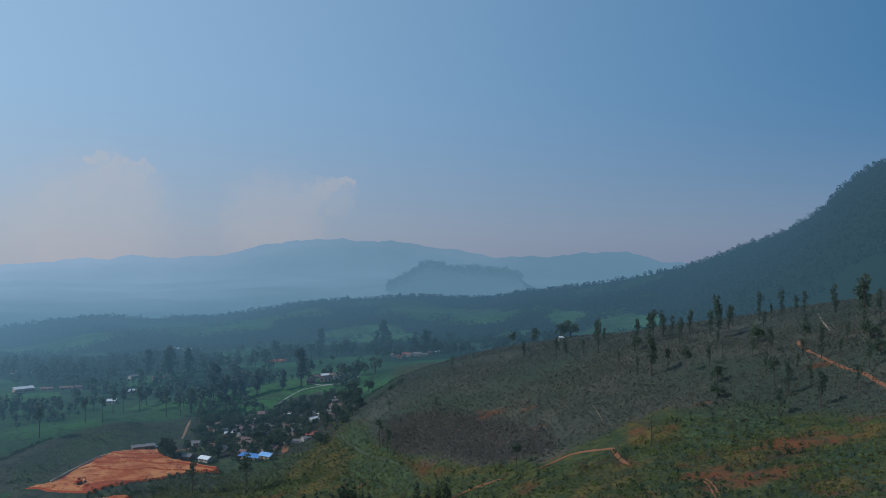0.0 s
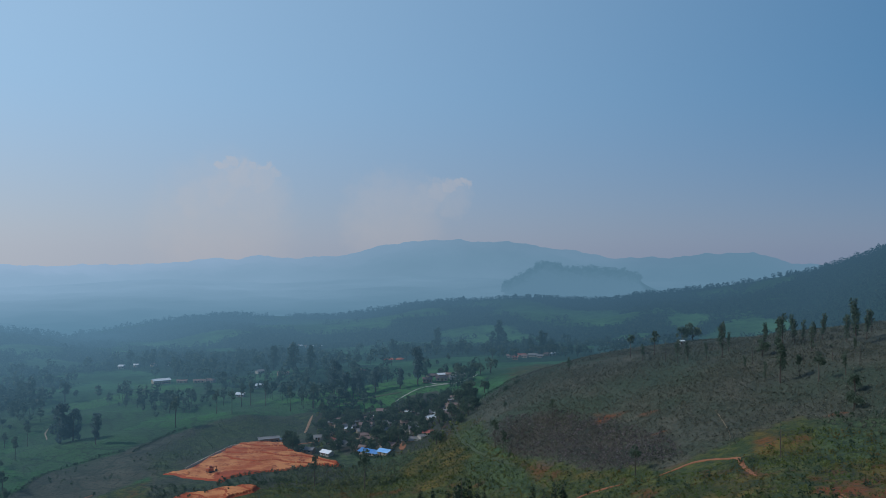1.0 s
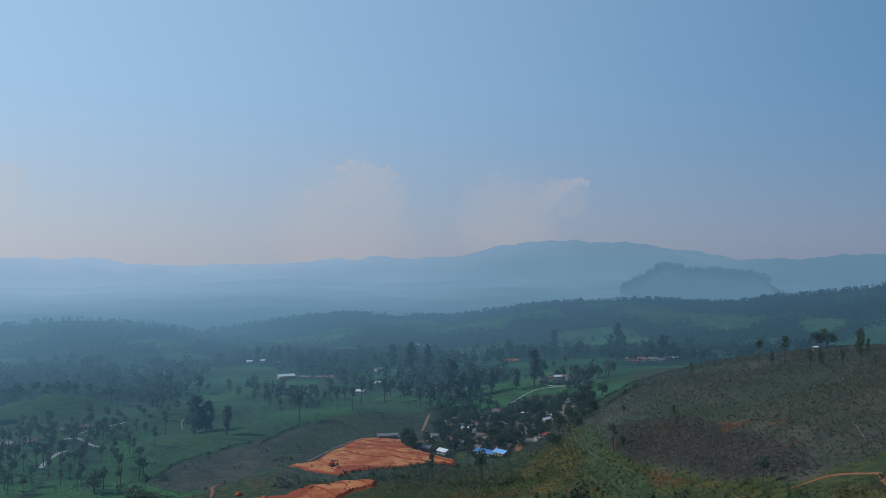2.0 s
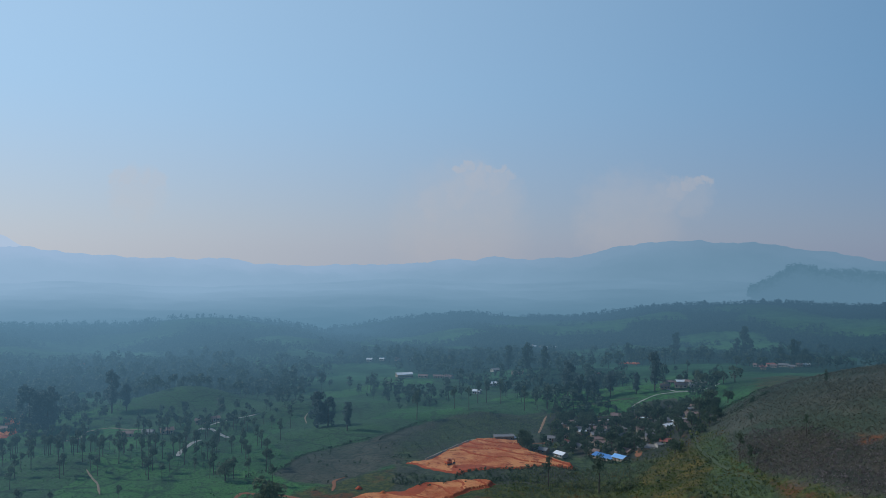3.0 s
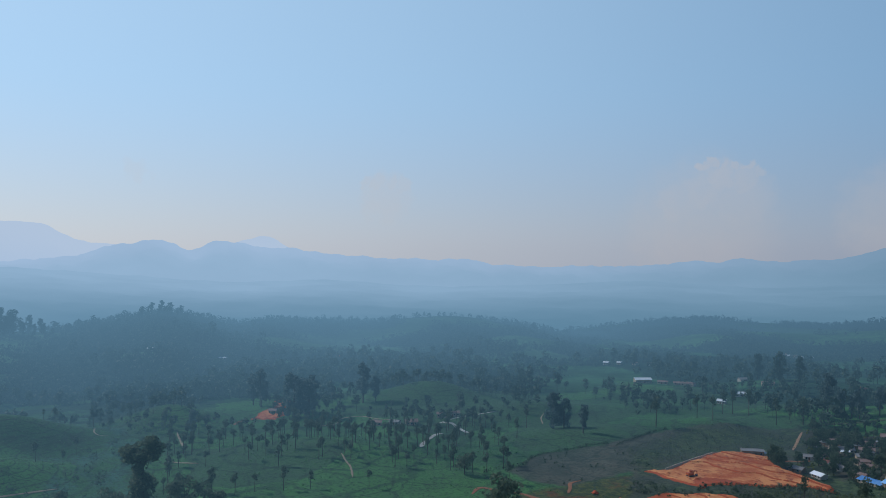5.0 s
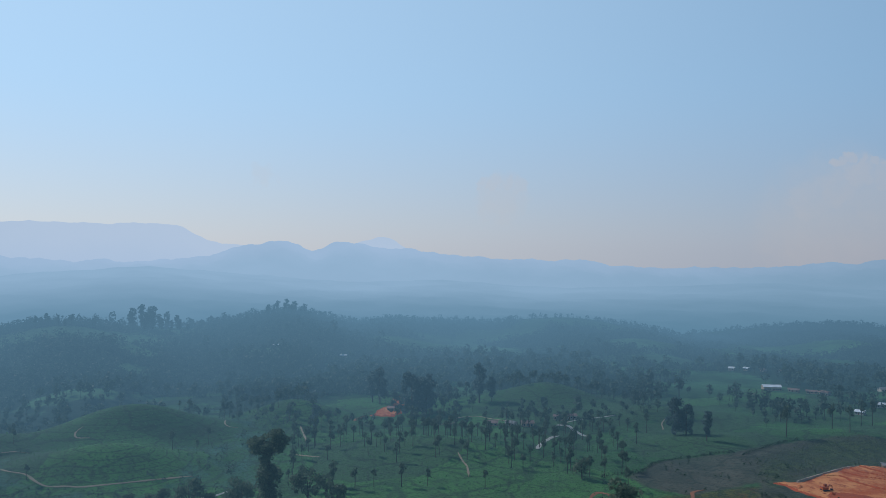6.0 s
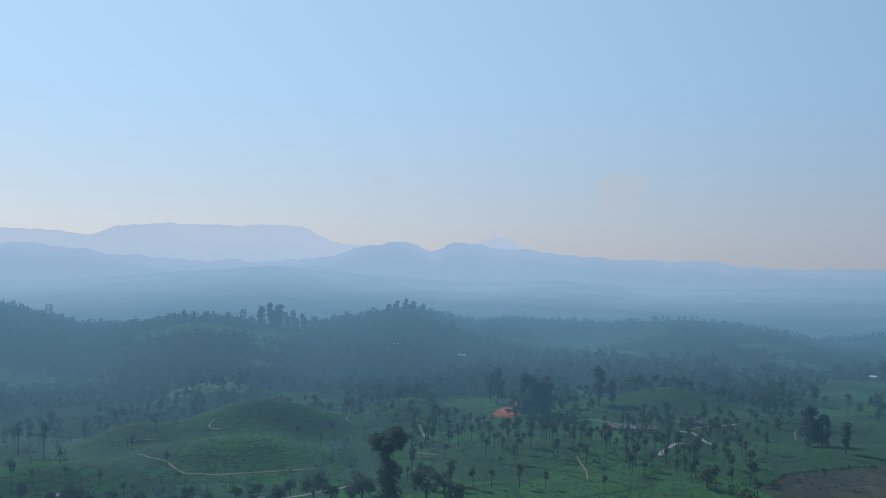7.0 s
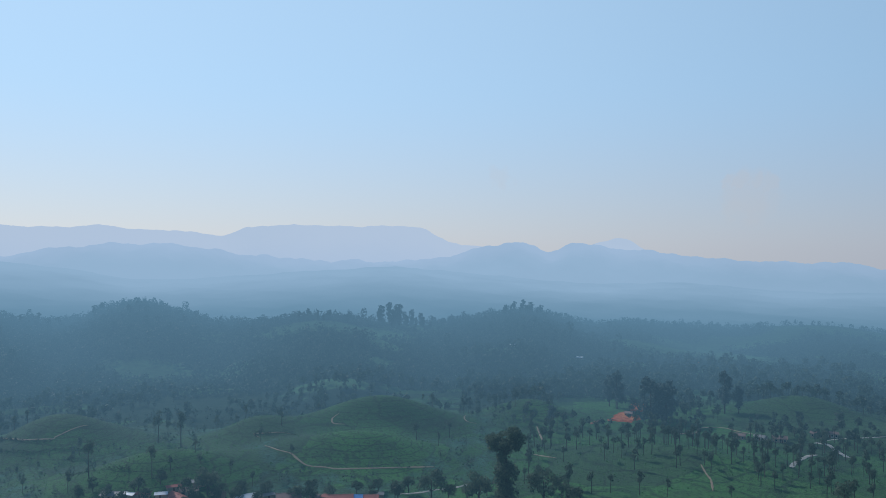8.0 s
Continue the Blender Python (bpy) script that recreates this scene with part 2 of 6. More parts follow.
def haze_glow_material(name, far, near, r_near, r_far, scale):
    """The far ranges, a backdrop of distance with its haze painted as plain emission: (dim, bright) away from and
    towards the sun.
    """
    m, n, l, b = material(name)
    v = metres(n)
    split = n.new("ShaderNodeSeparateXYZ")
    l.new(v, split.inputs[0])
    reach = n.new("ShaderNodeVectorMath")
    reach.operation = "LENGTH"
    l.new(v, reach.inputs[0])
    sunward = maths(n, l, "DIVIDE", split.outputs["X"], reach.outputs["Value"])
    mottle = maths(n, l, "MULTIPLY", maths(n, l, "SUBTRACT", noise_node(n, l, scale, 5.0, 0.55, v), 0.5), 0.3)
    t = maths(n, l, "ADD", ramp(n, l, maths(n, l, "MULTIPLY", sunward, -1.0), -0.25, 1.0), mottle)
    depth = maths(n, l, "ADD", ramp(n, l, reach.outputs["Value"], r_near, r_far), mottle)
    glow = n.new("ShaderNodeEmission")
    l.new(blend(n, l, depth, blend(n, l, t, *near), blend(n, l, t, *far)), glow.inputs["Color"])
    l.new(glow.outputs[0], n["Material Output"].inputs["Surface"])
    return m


LAND = ground_material()
HILL_RIGHT = range_material("forest_slope", (0.024, 0.052, 0.038), (0.105, 0.240, 0.080), 0.012, 0.90)
HILL_LEFT = range_material("hazy_forest_slope", (0.024, 0.052, 0.040), (0.095, 0.200, 0.095), 0.012, 0.93)
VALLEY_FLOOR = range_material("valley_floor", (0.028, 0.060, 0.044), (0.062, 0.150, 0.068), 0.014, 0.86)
# far ranges glow in painted haze colours; no light falls on them
FAR_LOW = haze_glow_material("far_low_hills", ((0.134, 0.228, 0.292), (0.298, 0.422, 0.525)), ((0.105, 0.194, 0.248), (0.138, 0.250, 0.328)), 1500, 2900, 0.003)
FAR_KNOLL = haze_glow_material("far_knoll", ((0.104, 0.188, 0.240), (0.1, 0.2, 0.27)), ((0.124, 0.216, 0.277), (0.12, 0.21, 0.28)), 2330, 2600, 0.006)
FAR_HIGH = haze_glow_material("far_high_hills", ((0.140, 0.230, 0.298), (0.375, 0.482, 0.595)), ((0.132, 0.226, 0.290), (0.318, 0.440, 0.545)), 3700, 4000, 0.002)
FAR_LAST = haze_glow_material("far_last_hills", ((0.300, 0.420, 0.500), (0.470, 0.540, 0.620)), ((0.300, 0.420, 0.500), (0.405, 0.500, 0.610)), 4200, 4500, 0.002)
OAK_LEAF = leaves("silver_oak_leaf", (0.056, 0.086, 0.066), (0.120, 0.160, 0.105), 0.45)
BROAD_LEAF = leaves("broad_leaf", (0.070, 0.104, 0.078), (0.150, 0.190, 0.115), 0.5)
GARDEN_LEAF = leaves("garden_leaf", (0.040, 0.066, 0.048), (0.105, 0.140, 0.080), 0.4)
# bluish gum leaves, with some distance haze put into the colour as well
BLUE_LEAF = leaves("blue_gum_leaf", (0.075, 0.115, 0.120), (0.125, 0.175, 0.165), 0.5)
GREY_LEAF = leaves("grey_green_leaf", (0.050, 0.084, 0.070), (0.085, 0.125, 0.095), 0.45)
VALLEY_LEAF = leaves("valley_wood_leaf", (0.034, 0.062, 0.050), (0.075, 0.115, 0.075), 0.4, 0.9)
RIGHT_WOOD_LEAF = leaves("ridge_wood_leaf", (0.032, 0.060, 0.038), (0.055, 0.092, 0.046), 0.35, 0.95)
LEFT_WOOD_LEAF = leaves("far_wood_leaf", (0.034, 0.064, 0.042), (0.046, 0.082, 0.046), 0.35, 0.97)
CONIFER_LEAF = leaves("cypress_leaf", (0.012, 0.026, 0.018), (0.030, 0.052, 0.028), 0.15)
BUSH_LEAF = leaves("bush_leaf", (0.055, 0.085, 0.030), (0.170, 0.180, 0.045))
STALK = leaves("bare_tea_twigs", (0.065, 0.056, 0.056), (0.190, 0.165, 0.160), 0.3)
DARK_BUSH_LEAF = leaves("dark_bush_leaf", (0.030, 0.052, 0.034), (0.075, 0.110, 0.060), 0.35)
SCRUB_LEAF = leaves("pruned_tea_leaf", (0.060, 0.070, 0.052), (0.220, 0.215, 0.160), 0.45)
TEA_LEAF = leaves("tea_leaf", (0.060, 0.145, 0.055), (0.095, 0.210, 0.066), 0.45)
def grass_material():
    """Rough grass and weeds: yellow-green, olive and dry tufts in drifts."""
    m = leaves("meadow_grass", (0.066, 0.106, 0.036), (0.160, 0.198, 0.060), 0.5)
    n, l = m.node_tree.nodes, m.node_tree.links
    b = n["Principled BSDF"]
    base = b.inputs["Base Color"].links[0].from_socket
    v = metres(n)
    drift = ramp(n, l, noise_node(n, l, 0.07, 4.0, 0.6, v), 0.46, 0.64)
    damp = ramp(n, l, noise_node(n, l, 0.045, 3.0, 0.6, v), 0.50, 0.66)
    colour = blend(n, l, damp, blend(n, l, drift, base, (0.160, 0.105, 0.034)), (0.055, 0.085, 0.040))
    for node in n:
        if node.bl_idname == "ShaderNodeBsdfTranslucent":
            l.new(colour, node.inputs["Color"])
    l.new(colour, b.inputs["Base Color"])
    return m


GRASS_LEAF = grass_material()
REGROWN_LEAF = leaves("regrown_tea_leaf", (0.070, 0.096, 0.056), (0.185, 0.200, 0.120), 0.45)
BARK = plain("bark", (0.075, 0.062, 0.050), (0.040, 0.034, 0.030), 0.9, 2.0)
def soil_material():
    """Cut laterite: pale dusty crust, orange cuts and damp red scars."""
    m, n, l, b = material("cut_soil")
    v = metres(n)
    broad = noise_node(n, l, 0.07, 4.0, 0.6, v)
    scar = noise_node(n, l, 0.22, 6.0, 0.7, v)
    grain = noise_node(n, l, 1.4, 4.0, 0.7, v)
    colour = blend(n, l, ramp(n, l, broad, 0.38, 0.62), (0.39, 0.080, 0.016), (0.60, 0.235, 0.075))
    colour = blend(n, l, ramp(n, l, scar, 0.53, 0.62), colour, (0.27, 0.050, 0.013))
    colour = blend(n, l, maths(n, l, "MULTIPLY", ramp(n, l, grain, 0.5, 0.7), 0.5), colour, (0.60, 0.270, 0.100))
    l.new(colour, b.inputs["Base Color"])
    b.inputs["Roughness"].default_value = 0.95
    bumped(n, l, b, maths(n, l, "ADD", scar, maths(n, l, "MULTIPLY", grain, 0.3)), 1.2, 0.8)
    # distant soil gets the painted haze too
    painted_haze(n, l, b.outputs[0], 0.85)
    return m


SOIL = soil_material()
EARTH_DARK = plain("deep_red_earth", (0.36, 0.066, 0.016), (0.22, 0.045, 0.016), 0.95, 0.6, bump=0.25)
TRACK = plain("dirt_track", (0.27, 0.215, 0.140), (0.19, 0.145, 0.090), 0.95, 0.8, bump=0.1)
RED_TRACK = plain("red_dirt_track", (0.25, 0.102, 0.046), (0.17, 0.072, 0.036), 0.95, 0.8, bump=0.1)
YARD_TRACK = plain("pale_orange_track", (0.34, 0.21, 0.12), (0.24, 0.14, 0.075), 0.95, 0.8, bump=0.1)
GREY_ROAD = plain("pale_road", (0.40, 0.38, 0.33), (0.27, 0.26, 0.22), 0.9, 0.8)
GRASS_TRACK = plain("grassy_track", (0.050, 0.070, 0.030), (0.030, 0.042, 0.022), 0.95, 0.8)
WALL_WHITE = plain("limewash", (0.38, 0.35, 0.30), (0.28, 0.24, 0.19), 0.85)
WALL_CREAM = plain("cream_wall", (0.36, 0.28, 0.19), (0.30, 0.22, 0.15), 0.85)
WALL_PALE = plain("fresh_block_wall", (0.60, 0.52, 0.40), (0.44, 0.36, 0.26), 0.9)
WALL_BROWN = plain("mud_wall", (0.26, 0.17, 0.11), (0.15, 0.10, 0.07), 0.9)
ROOF_BLUE = plain("blue_roof_sheet", (0.07, 0.23, 0.55), (0.16, 0.30, 0.50), 0.5, 1.0)
ROOF_LIGHT_BLUE = plain("faded_blue_roof_sheet", (0.22, 0.46, 0.78), (0.40, 0.55, 0.72), 0.5, 1.0)
ROOF_WHITE = plain("white_roof_sheet", (0.78, 0.80, 0.80), (0.55, 0.56, 0.56), 0.45, 1.0)
ROOF_GREY = plain("grey_roof_sheet", (0.22, 0.21, 0.20), (0.17, 0.16, 0.15), 0.6, 1.0)
ROOF_RUST = plain("rusty_roof_sheet", (0.24, 0.16, 0.13), (0.13, 0.085, 0.07), 0.75, 1.0)
ROOF_RED = plain("red_roof_tile", (0.38, 0.115, 0.085), (0.22, 0.080, 0.062), 0.8, 1.0)
GLASS_DARK = plain("dark_window", (0.020, 0.024, 0.028), (0.040, 0.045, 0.05), 0.15, 1.0)
WOOD = plain("door_wood", (0.16, 0.085, 0.045), (0.09, 0.05, 0.03), 0.7)
DIGGER_PAINT = plain("digger_orange", (0.40, 0.085, 0.022), (0.26, 0.07, 0.03), 0.5)
STEEL = plain("dark_steel", (0.045, 0.042, 0.040), (0.08, 0.06, 0.05), 0.6)


# ================= shaping helpers =================
def mesh_of(name, verts, faces, *mats, smooth=False):
    me = bpy.data.meshes.new(name)
    me.from_pydata([tuple(map(float, v)) for v in verts] if not isinstance(verts, np.ndarray) else verts.tolist(), [], faces if isinstance(faces, list) else faces.tolist())
    for m in mats:
        me.materials.append(m)
    if smooth:
        me.polygons.foreach_set("use_smooth", [True] * len(me.polygons))
    me.update()
    return me


def part(name, me, parent, label="", at=None):
    ob = new(name, me)
    ob.parent = parent
    if at is not None:
        ob.matrix_basis = at
    if label:
        tagged(ob, label)
    return ob


def thing(name, label, category, at, group="", kind=""):
    ob = new(name)
    ob.empty_display_size = 0.5
    ob.matrix_basis = at
    return tagged(ob, label, category, group, kind)


def box(cx, cy, cz, sx, sy, sz, turn=0.0, tilt=0.0):
    """Eight corners and six faces of a block round its centre."""
    m = Matrix.Translation((cx, cy, cz)) @ Euler((radians(tilt), 0, radians(turn))).to_matrix().to_4x4()
    v = [m @ Vector((x * sx / 2, y * sy / 2, z * sz / 2)) for x, y, z in
         ((-1, -1, -1), (1, -1, -1), (1, 1, -1), (-1, 1, -1), (-1, -1, 1), (1, -1, 1), (1, 1, 1), (-1, 1, 1))]
    return v, [(0, 3, 2, 1), (4, 5, 6, 7), (0, 1, 5, 4), (1, 2, 6, 5), (2, 3, 7, 6), (3, 0, 4, 7)]


def joined(*solids):
    verts, faces = [], []
    for v, f in solids:
        faces += [tuple(i + len(verts) for i in q) for q in f]
        verts += list(v)
    return verts, faces


def tube(points, radii, sides=6):
    """A tapered tube along points, closed at its end."""
    verts, faces = [], []
    for k, (p, r) in enumerate(zip(points, radii)):
        p = Vector(p)
        way = (Vector(points[min(k + 1, len(points) - 1)]) - Vector(points[max(k - 1, 0)])).normalized()
        a = way.orthogonal().normalized()
        b = way.cross(a)
        verts += [p + r * (math.cos(2 * math.pi * i / sides) * a + math.sin(2 * math.pi * i / sides) * b) for i in range(sides)]
        if k:
            o = (k - 1) * sides
            faces += [(o + i, o + (i + 1) % sides, o + sides + (i + 1) % sides, o + sides + i) for i in range(sides)]
    faces.append(tuple(range(len(verts) - sides, len(verts))))
    return verts, faces


def leaf_cloud(rng, clumps, size, per):
    """Many small leaf sprays round the clumps (x, y, z, radius, flatness): verts and faces."""
    verts, faces = [], []
    for cx, cy, cz, rad, flat in clumps:
        n = max(6, int(per * rad * rad))
        d = rng.normal(size=(n, 3))
        d /= np.linalg.norm(d, axis=1)[:, None]
        d *= (rad * rng.uniform(0.35, 1.0, n) ** 0.5)[:, None]
        d[:, 2] *= flat
        c = d + (cx, cy, cz)
        tri = rng.normal(size=(n, 3, 3))
        tri /= np.linalg.norm(tri, axis=2)[:, :, None]
        tri = c[:, None, :] + tri * (size * rng.uniform(0.6, 1.3, (n, 1, 1)))
        o = len(verts)
        verts += tri.reshape(-1, 3).tolist()
        faces += [(o + 3 * i, o + 3 * i + 1, o + 3 * i + 2) for i in range(n)]
    return verts, faces


# ================= the land =================
EYE = 120.0          # height of the camera over the village
AZ_KNOTS = (-60, -35, -25, -15, -8, 0, 8, 14, 22, 40, 60, 80, 100, 140)
R_KNOTS = (0, 150, 250, 350, 450, 520, 620, 800, 1000, 1400)
HEIGHTS = (
    (38, 38, 38, 38, 38, 38, 38, 38, 38, 38, 38, 38, 38, 38),
    (72, 70, 64, 57, 47, 32, 18, 10, 6, 4, 4, 6, 8, 15),
    (76, 73, 63, 55, 44, 26, 8, 2, 0, 0, 1, 2, 4, 10),
    (96, 90, 75, 62, 52, 34, 10, 1, 0, 0, 0, 0, 2, 10),
    (112, 107, 87, 72, 59, 42, 14, 0, 0, 0, 0, 0, 0, 10),
    (110, 105, 85, 71, 59, 43, 14, 0, -1, -2, -1, 0, -2, 8))
HEIGHTS_FAR = (
    (90, 82, 66, 55, 47, 29, 10, -1, -2, -4, -4, -4, -5, 6),
    (80, 70, 46, 32, 22, 10, 4, -5, -8, -10, -12, -10, -8, 6),
    (80, 66, 40, 20, 6, -2, -8, -12, -14, -16, -12, -6, -4, 6),
    (20, 10, 0, -20, -20, -22, -24, -26, -28, -30, -30, -30, -30, 0))
# tea knolls on the valley floor: azimuth, distance, height, half-length across, half-depth, turn
KNOLLS = ((72.0, 528, 22, 54, 34, 8), (80.5, 500, 13, 26, 30, 0), (73.6, 452, 16, 44, 26, 0), (61, 585, 13, 30, 30, 0), (93, 535, 20, 36, 40, 15),
          (87, 425, 16, 48, 30, 5), (43, 650, 15, 46, 36, 0), (35, 600, 8, 50, 34, 20), (31, 520, 5, 40, 30, 0),
          (50, 470, 6, 46, 30, -10), (24, 560, 7, 45, 28, 10), (12, 640, 9, 60, 40, 0), (17, 780, 10, 70, 50, 0))


def smooth_weights(v, knots):
    i = np.clip(np.searchsorted(knots, v, side="right") - 1, 0, len(knots) - 2)
    k = np.asarray(knots, float)
    f = np.clip((v - k[i]) / (k[i + 1] - k[i]), 0, 1)
    return i, f


def cubic(p0, p1, p2, p3, f):
    return p1 + 0.5 * f * (p2 - p0 + f * (2 * p0 - 5 * p1 + 4 * p2 - p3 + f * (3 * (p1 - p2) + p3 - p0)))


GRID = np.array(HEIGHTS + HEIGHTS_FAR, float)


def wavy(x, y, size, seed=0.0):
    """Smooth rolling relief of about one metre."""
    a = np.sin(x / size + 1.3 * seed + 1.7 * np.sin(y / (1.7 * size) + seed)) + np.sin(y / (0.8 * size) - 0.7 * seed + 1.3 * np.sin(x / (1.3 * size)))
    return 0.5 * a


def ground_z(x, y):
    """Height of the land at a place on the plan (arrays or numbers)."""
    x, y = np.asarray(x, float), np.asarray(y, float)
    r, az = np.hypot(x, y), np.degrees(np.arctan2(-x, y))
    i, f = smooth_weights(az, AZ_KNOTS)
    j, g = smooth_weights(r, R_KNOTS)
    n, m = len(AZ_KNOTS) - 1, len(R_KNOTS) - 1
    rows = []
    for dj in (-1, 0, 1, 2):
        jj = np.clip(j + dj, 0, m)
        rows.append(cubic(*[GRID[jj, np.clip(i + di, 0, n)] for di in (-1, 0, 1, 2)], f))
    z = cubic(*rows, g)
    for a, d, h, w, l, turn in KNOLLS:
        cx, cy = -d * math.sin(radians(a)), d * math.cos(radians(a))
        t = radians(a + turn)
        u = (x - cx) * math.cos(t) + (y - cy) * math.sin(t)
        v = -(x - cx) * math.sin(t) + (y - cy) * math.cos(t)
        z = z + h * np.exp(-((u / w) ** 2 + (v / l) ** 2))
    fade = np.clip(r / 300, 0.2, 1)
    return z + fade * (1.3 * wavy(x, y, 38.0) + 0.6 * wavy(x + 31, y, 13.0, 2.0))


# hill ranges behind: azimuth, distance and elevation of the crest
RANGE_RIGHT = ((-42, 1250, 9.0), (-32, 1250, 6.6), (-30.2, 1270, 5.8), (-29.2, 1275, 5.64), (-28.6, 1280, 5.49), (-27.7, 1285, 4.88), (-27.0, 1295, 4.29), (-26.2, 1305, 3.59), (-25.8, 1310, 2.9), (-25.1, 1325, 2.38), (-23.7, 1350, 1.42), (-22.0, 1380, 0.69), (-19.5, 1400, -0.3),
               (-16.5, 1430, -1.35), (-10.8, 1480, -2.45), (-6.8, 1500, -3.0), (-2.7, 1500, -3.6), (2, 1500, -3.5), (7.2, 1500, -3.75),
               (10, 1500, -4.0), (15.5, 1500, -4.8), (20, 1500, -4.85), (24, 1500, -4.75), (29, 1520, -5.2), (34, 1520, -6.0), (40, 1550, -7.2), (46, 1600, -8.0))
RANGE_LEFT = ((24, 1350, -8.0), (30, 1330, -7.0), (33.5, 1320, -6.0), (37, 1310, -5.4), (41, 1300, -4.85), (44, 1300, -4.95), (47, 1310, -5.3), (51, 1300, -5.3),
              (54, 1270, -5.15), (56.5, 1230, -5.35), (59, 1180, -4.85), (61.5, 1150, -4.45), (65.5, 1120, -5.0), (68.3, 1080, -5.45), (73, 1020, -5.2),
              (76.4, 1010, -4.95), (79.6, 1030, -5.2), (83, 1100, -5.3), (85.6, 1150, -4.5), (88.2, 1170, -3.8), (90, 1170, -4.05), (92.5, 1170, -4.9),
              (94.6, 1150, -4.8), (97, 1120, -4.3), (106, 1100, -3.5))


def along(az, knots, k):
    a = np.array([q[0] for q in knots], float)
    v = np.array([q[k] for q in knots], float)
    i, f = smooth_weights(az, a)
    n = len(a) - 1
    return cubic(v[np.clip(i - 1, 0, n)], v[i], v[np.clip(i + 1, 0, n)], v[np.clip(i + 2, 0, n)], f)


def range_z(x, y, knots, front, back, base):
    """Height of a hill range: a rounded crest that falls to its base in front and behind."""
    x, y = np.asarray(x, float), np.asarray(y, float)
    r, az = np.hypot(x, y), np.degrees(np.arctan2(-x, y))
    d, e = along(az, knots, 1), along(az, knots, 2)
    top = EYE + d * np.tan(np.radians(e))
    s = np.where(r < d, (d - r) / front, (r - d) / back)
    shape = np.clip(1 - s, 0, 1)
    base = np.where(r < d, base, base - 150)
    shape = shape * (1.35 - 0.35 * shape) if front < 900 else shape
    lump = (8.0 * wavy(x, y, 75.0, 1.0) + 3.5 * wavy(x, y, 29.0, 3.0)) * (1.0 if front < 600 else 0.3)
    return base + (top - base) * shape + lump * np.clip(s * 4, 0, 1) * np.clip(shape * 8, 0, 1)



# open fields in the woods of the hills: azimuth, distance, half-width, half-depth in metres
GLADES = ((71.5, 800, 24, 26), (75.0, 690, 34, 22), (70.0, 700, 26, 14), (66.0, 715, 22, 16), (62.5, 880, 34, 20), (59.0, 810, 30, 12), (75.5, 935, 95, 52), (71.3, 860, 26, 28), (84.0, 730, 30, 16),
          (41.0, 1255, 90, 50), (46.0, 1180, 60, 40), (36.0, 1120, 60, 40), (94.0, 690, 40, 25), (52.0, 900, 50, 25),
          (-3.5, 1230, 42, 50), (1.5, 1290, 50, 40), (6.0, 1190, 50, 34), (-8.5, 1180, 36, 44), (10.5, 1320, 60, 45), (-5.5, 1080, 40, 36), (15.0, 1250, 60, 40), (20.0, 1330, 60, 40), (2.0, 1060, 60, 30), (-13.0, 1120, 40, 40), (25.0, 1220, 60, 40))


def woods(x, y):
    """1 in the woods of the hills and the far valley, 0 on open ground."""
    w = 0.62 + 0.55 * wavy(x, y, 62.0, 5.0) + 0.32 * wavy(x, y, 24.0, 2.0)
    w = w + np.clip((-14 - np.degrees(np.arctan2(-x, y))) / 4, 0, 1)
    w = w + 0.3 * np.clip((np.degrees(np.arctan2(-x, y)) - 57) / 5, 0, 1)
    for az, d, across, deep in GLADES:
        a = radians(az)
        u, v = x * math.cos(a) + y * math.sin(a), -x * math.sin(a) + y * math.cos(a) - d
        w = w - 1.1 * np.exp(-((u / across) ** 2 + (v / deep) ** 2) ** 2)
    return np.clip(w, 0, 1)


def polar_sheet(azimuths, distances, height):
    a, r = np.meshgrid(np.radians(azimuths), distances)
    x, y = -r * np.sin(a), r * np.cos(a)
    z = height(x, y)
    verts = np.stack([x, y, z], -1).reshape(-1, 3)
    n, m = len(azimuths), len(distances)
    k = (np.arange(m - 1)[:, None] * n + np.arange(n - 1)[None, :]).ravel()
    return verts, np.stack([k, k + n, k + n + 1, k + 1], -1)


def inside(x, y, polygon, soft):
    """1 inside the polygon, 0 outside, 0.5 on its border, soft metres wide."""
    sign, best = np.zeros(x.shape, bool), np.full(x.shape, 1e9)
    for (ax, ay), (bx, by) in zip(polygon, polygon[1:] + polygon[:1]):
        ex, ey = bx - ax, by - ay
        t = np.clip(((x - ax) * ex + (y - ay) * ey) / (ex * ex + ey * ey), 0, 1)
        best = np.minimum(best, np.hypot(x - ax - t * ex, y - ay - t * ey))
        cross = (ay > y) != (by > y)
        with np.errstate(divide="ignore", invalid="ignore"):
            sign ^= cross & (x < ex * (y - ay) / (ey if ey else 1e-9) + ax)
    return np.clip(0.5 + np.where(sign, best, -best) / (2 * soft), 0, 1)


SCRUB = ((-60, 478), (-42, 520), (-20, 600), (60, 640), (250, 620), (420, 420), (300, 200), (135, 240), (118, 260), (99, 268), (87, 308), (62, 290), (36, 284), (17, 307), (-10, 350), (-38, 412))
BURNT = ((-34, 413), (-28, 428), (5, 392), (25, 355), (40, 318), (43, 292), (25, 296), (0, 338), (-22, 374))
DRY = ((-82, 407), (-75, 435), (-58, 424), (-41, 403), (-48, 370), (-63, 368))
PRUNED = ((-232, 485), (-215, 517), (-176, 545), (-166, 511), (-183, 473), (-198, 439), (-207, 392), (-219, 393), (-235, 433))
FALLOW = ((-261, 343), (-270, 389), (-251, 422), (-238, 480), (-232, 486), (-205, 470), (-196, 462), (-200, 440), (-200, 400), (-207, 386), (-222, 339), (-244, 336))
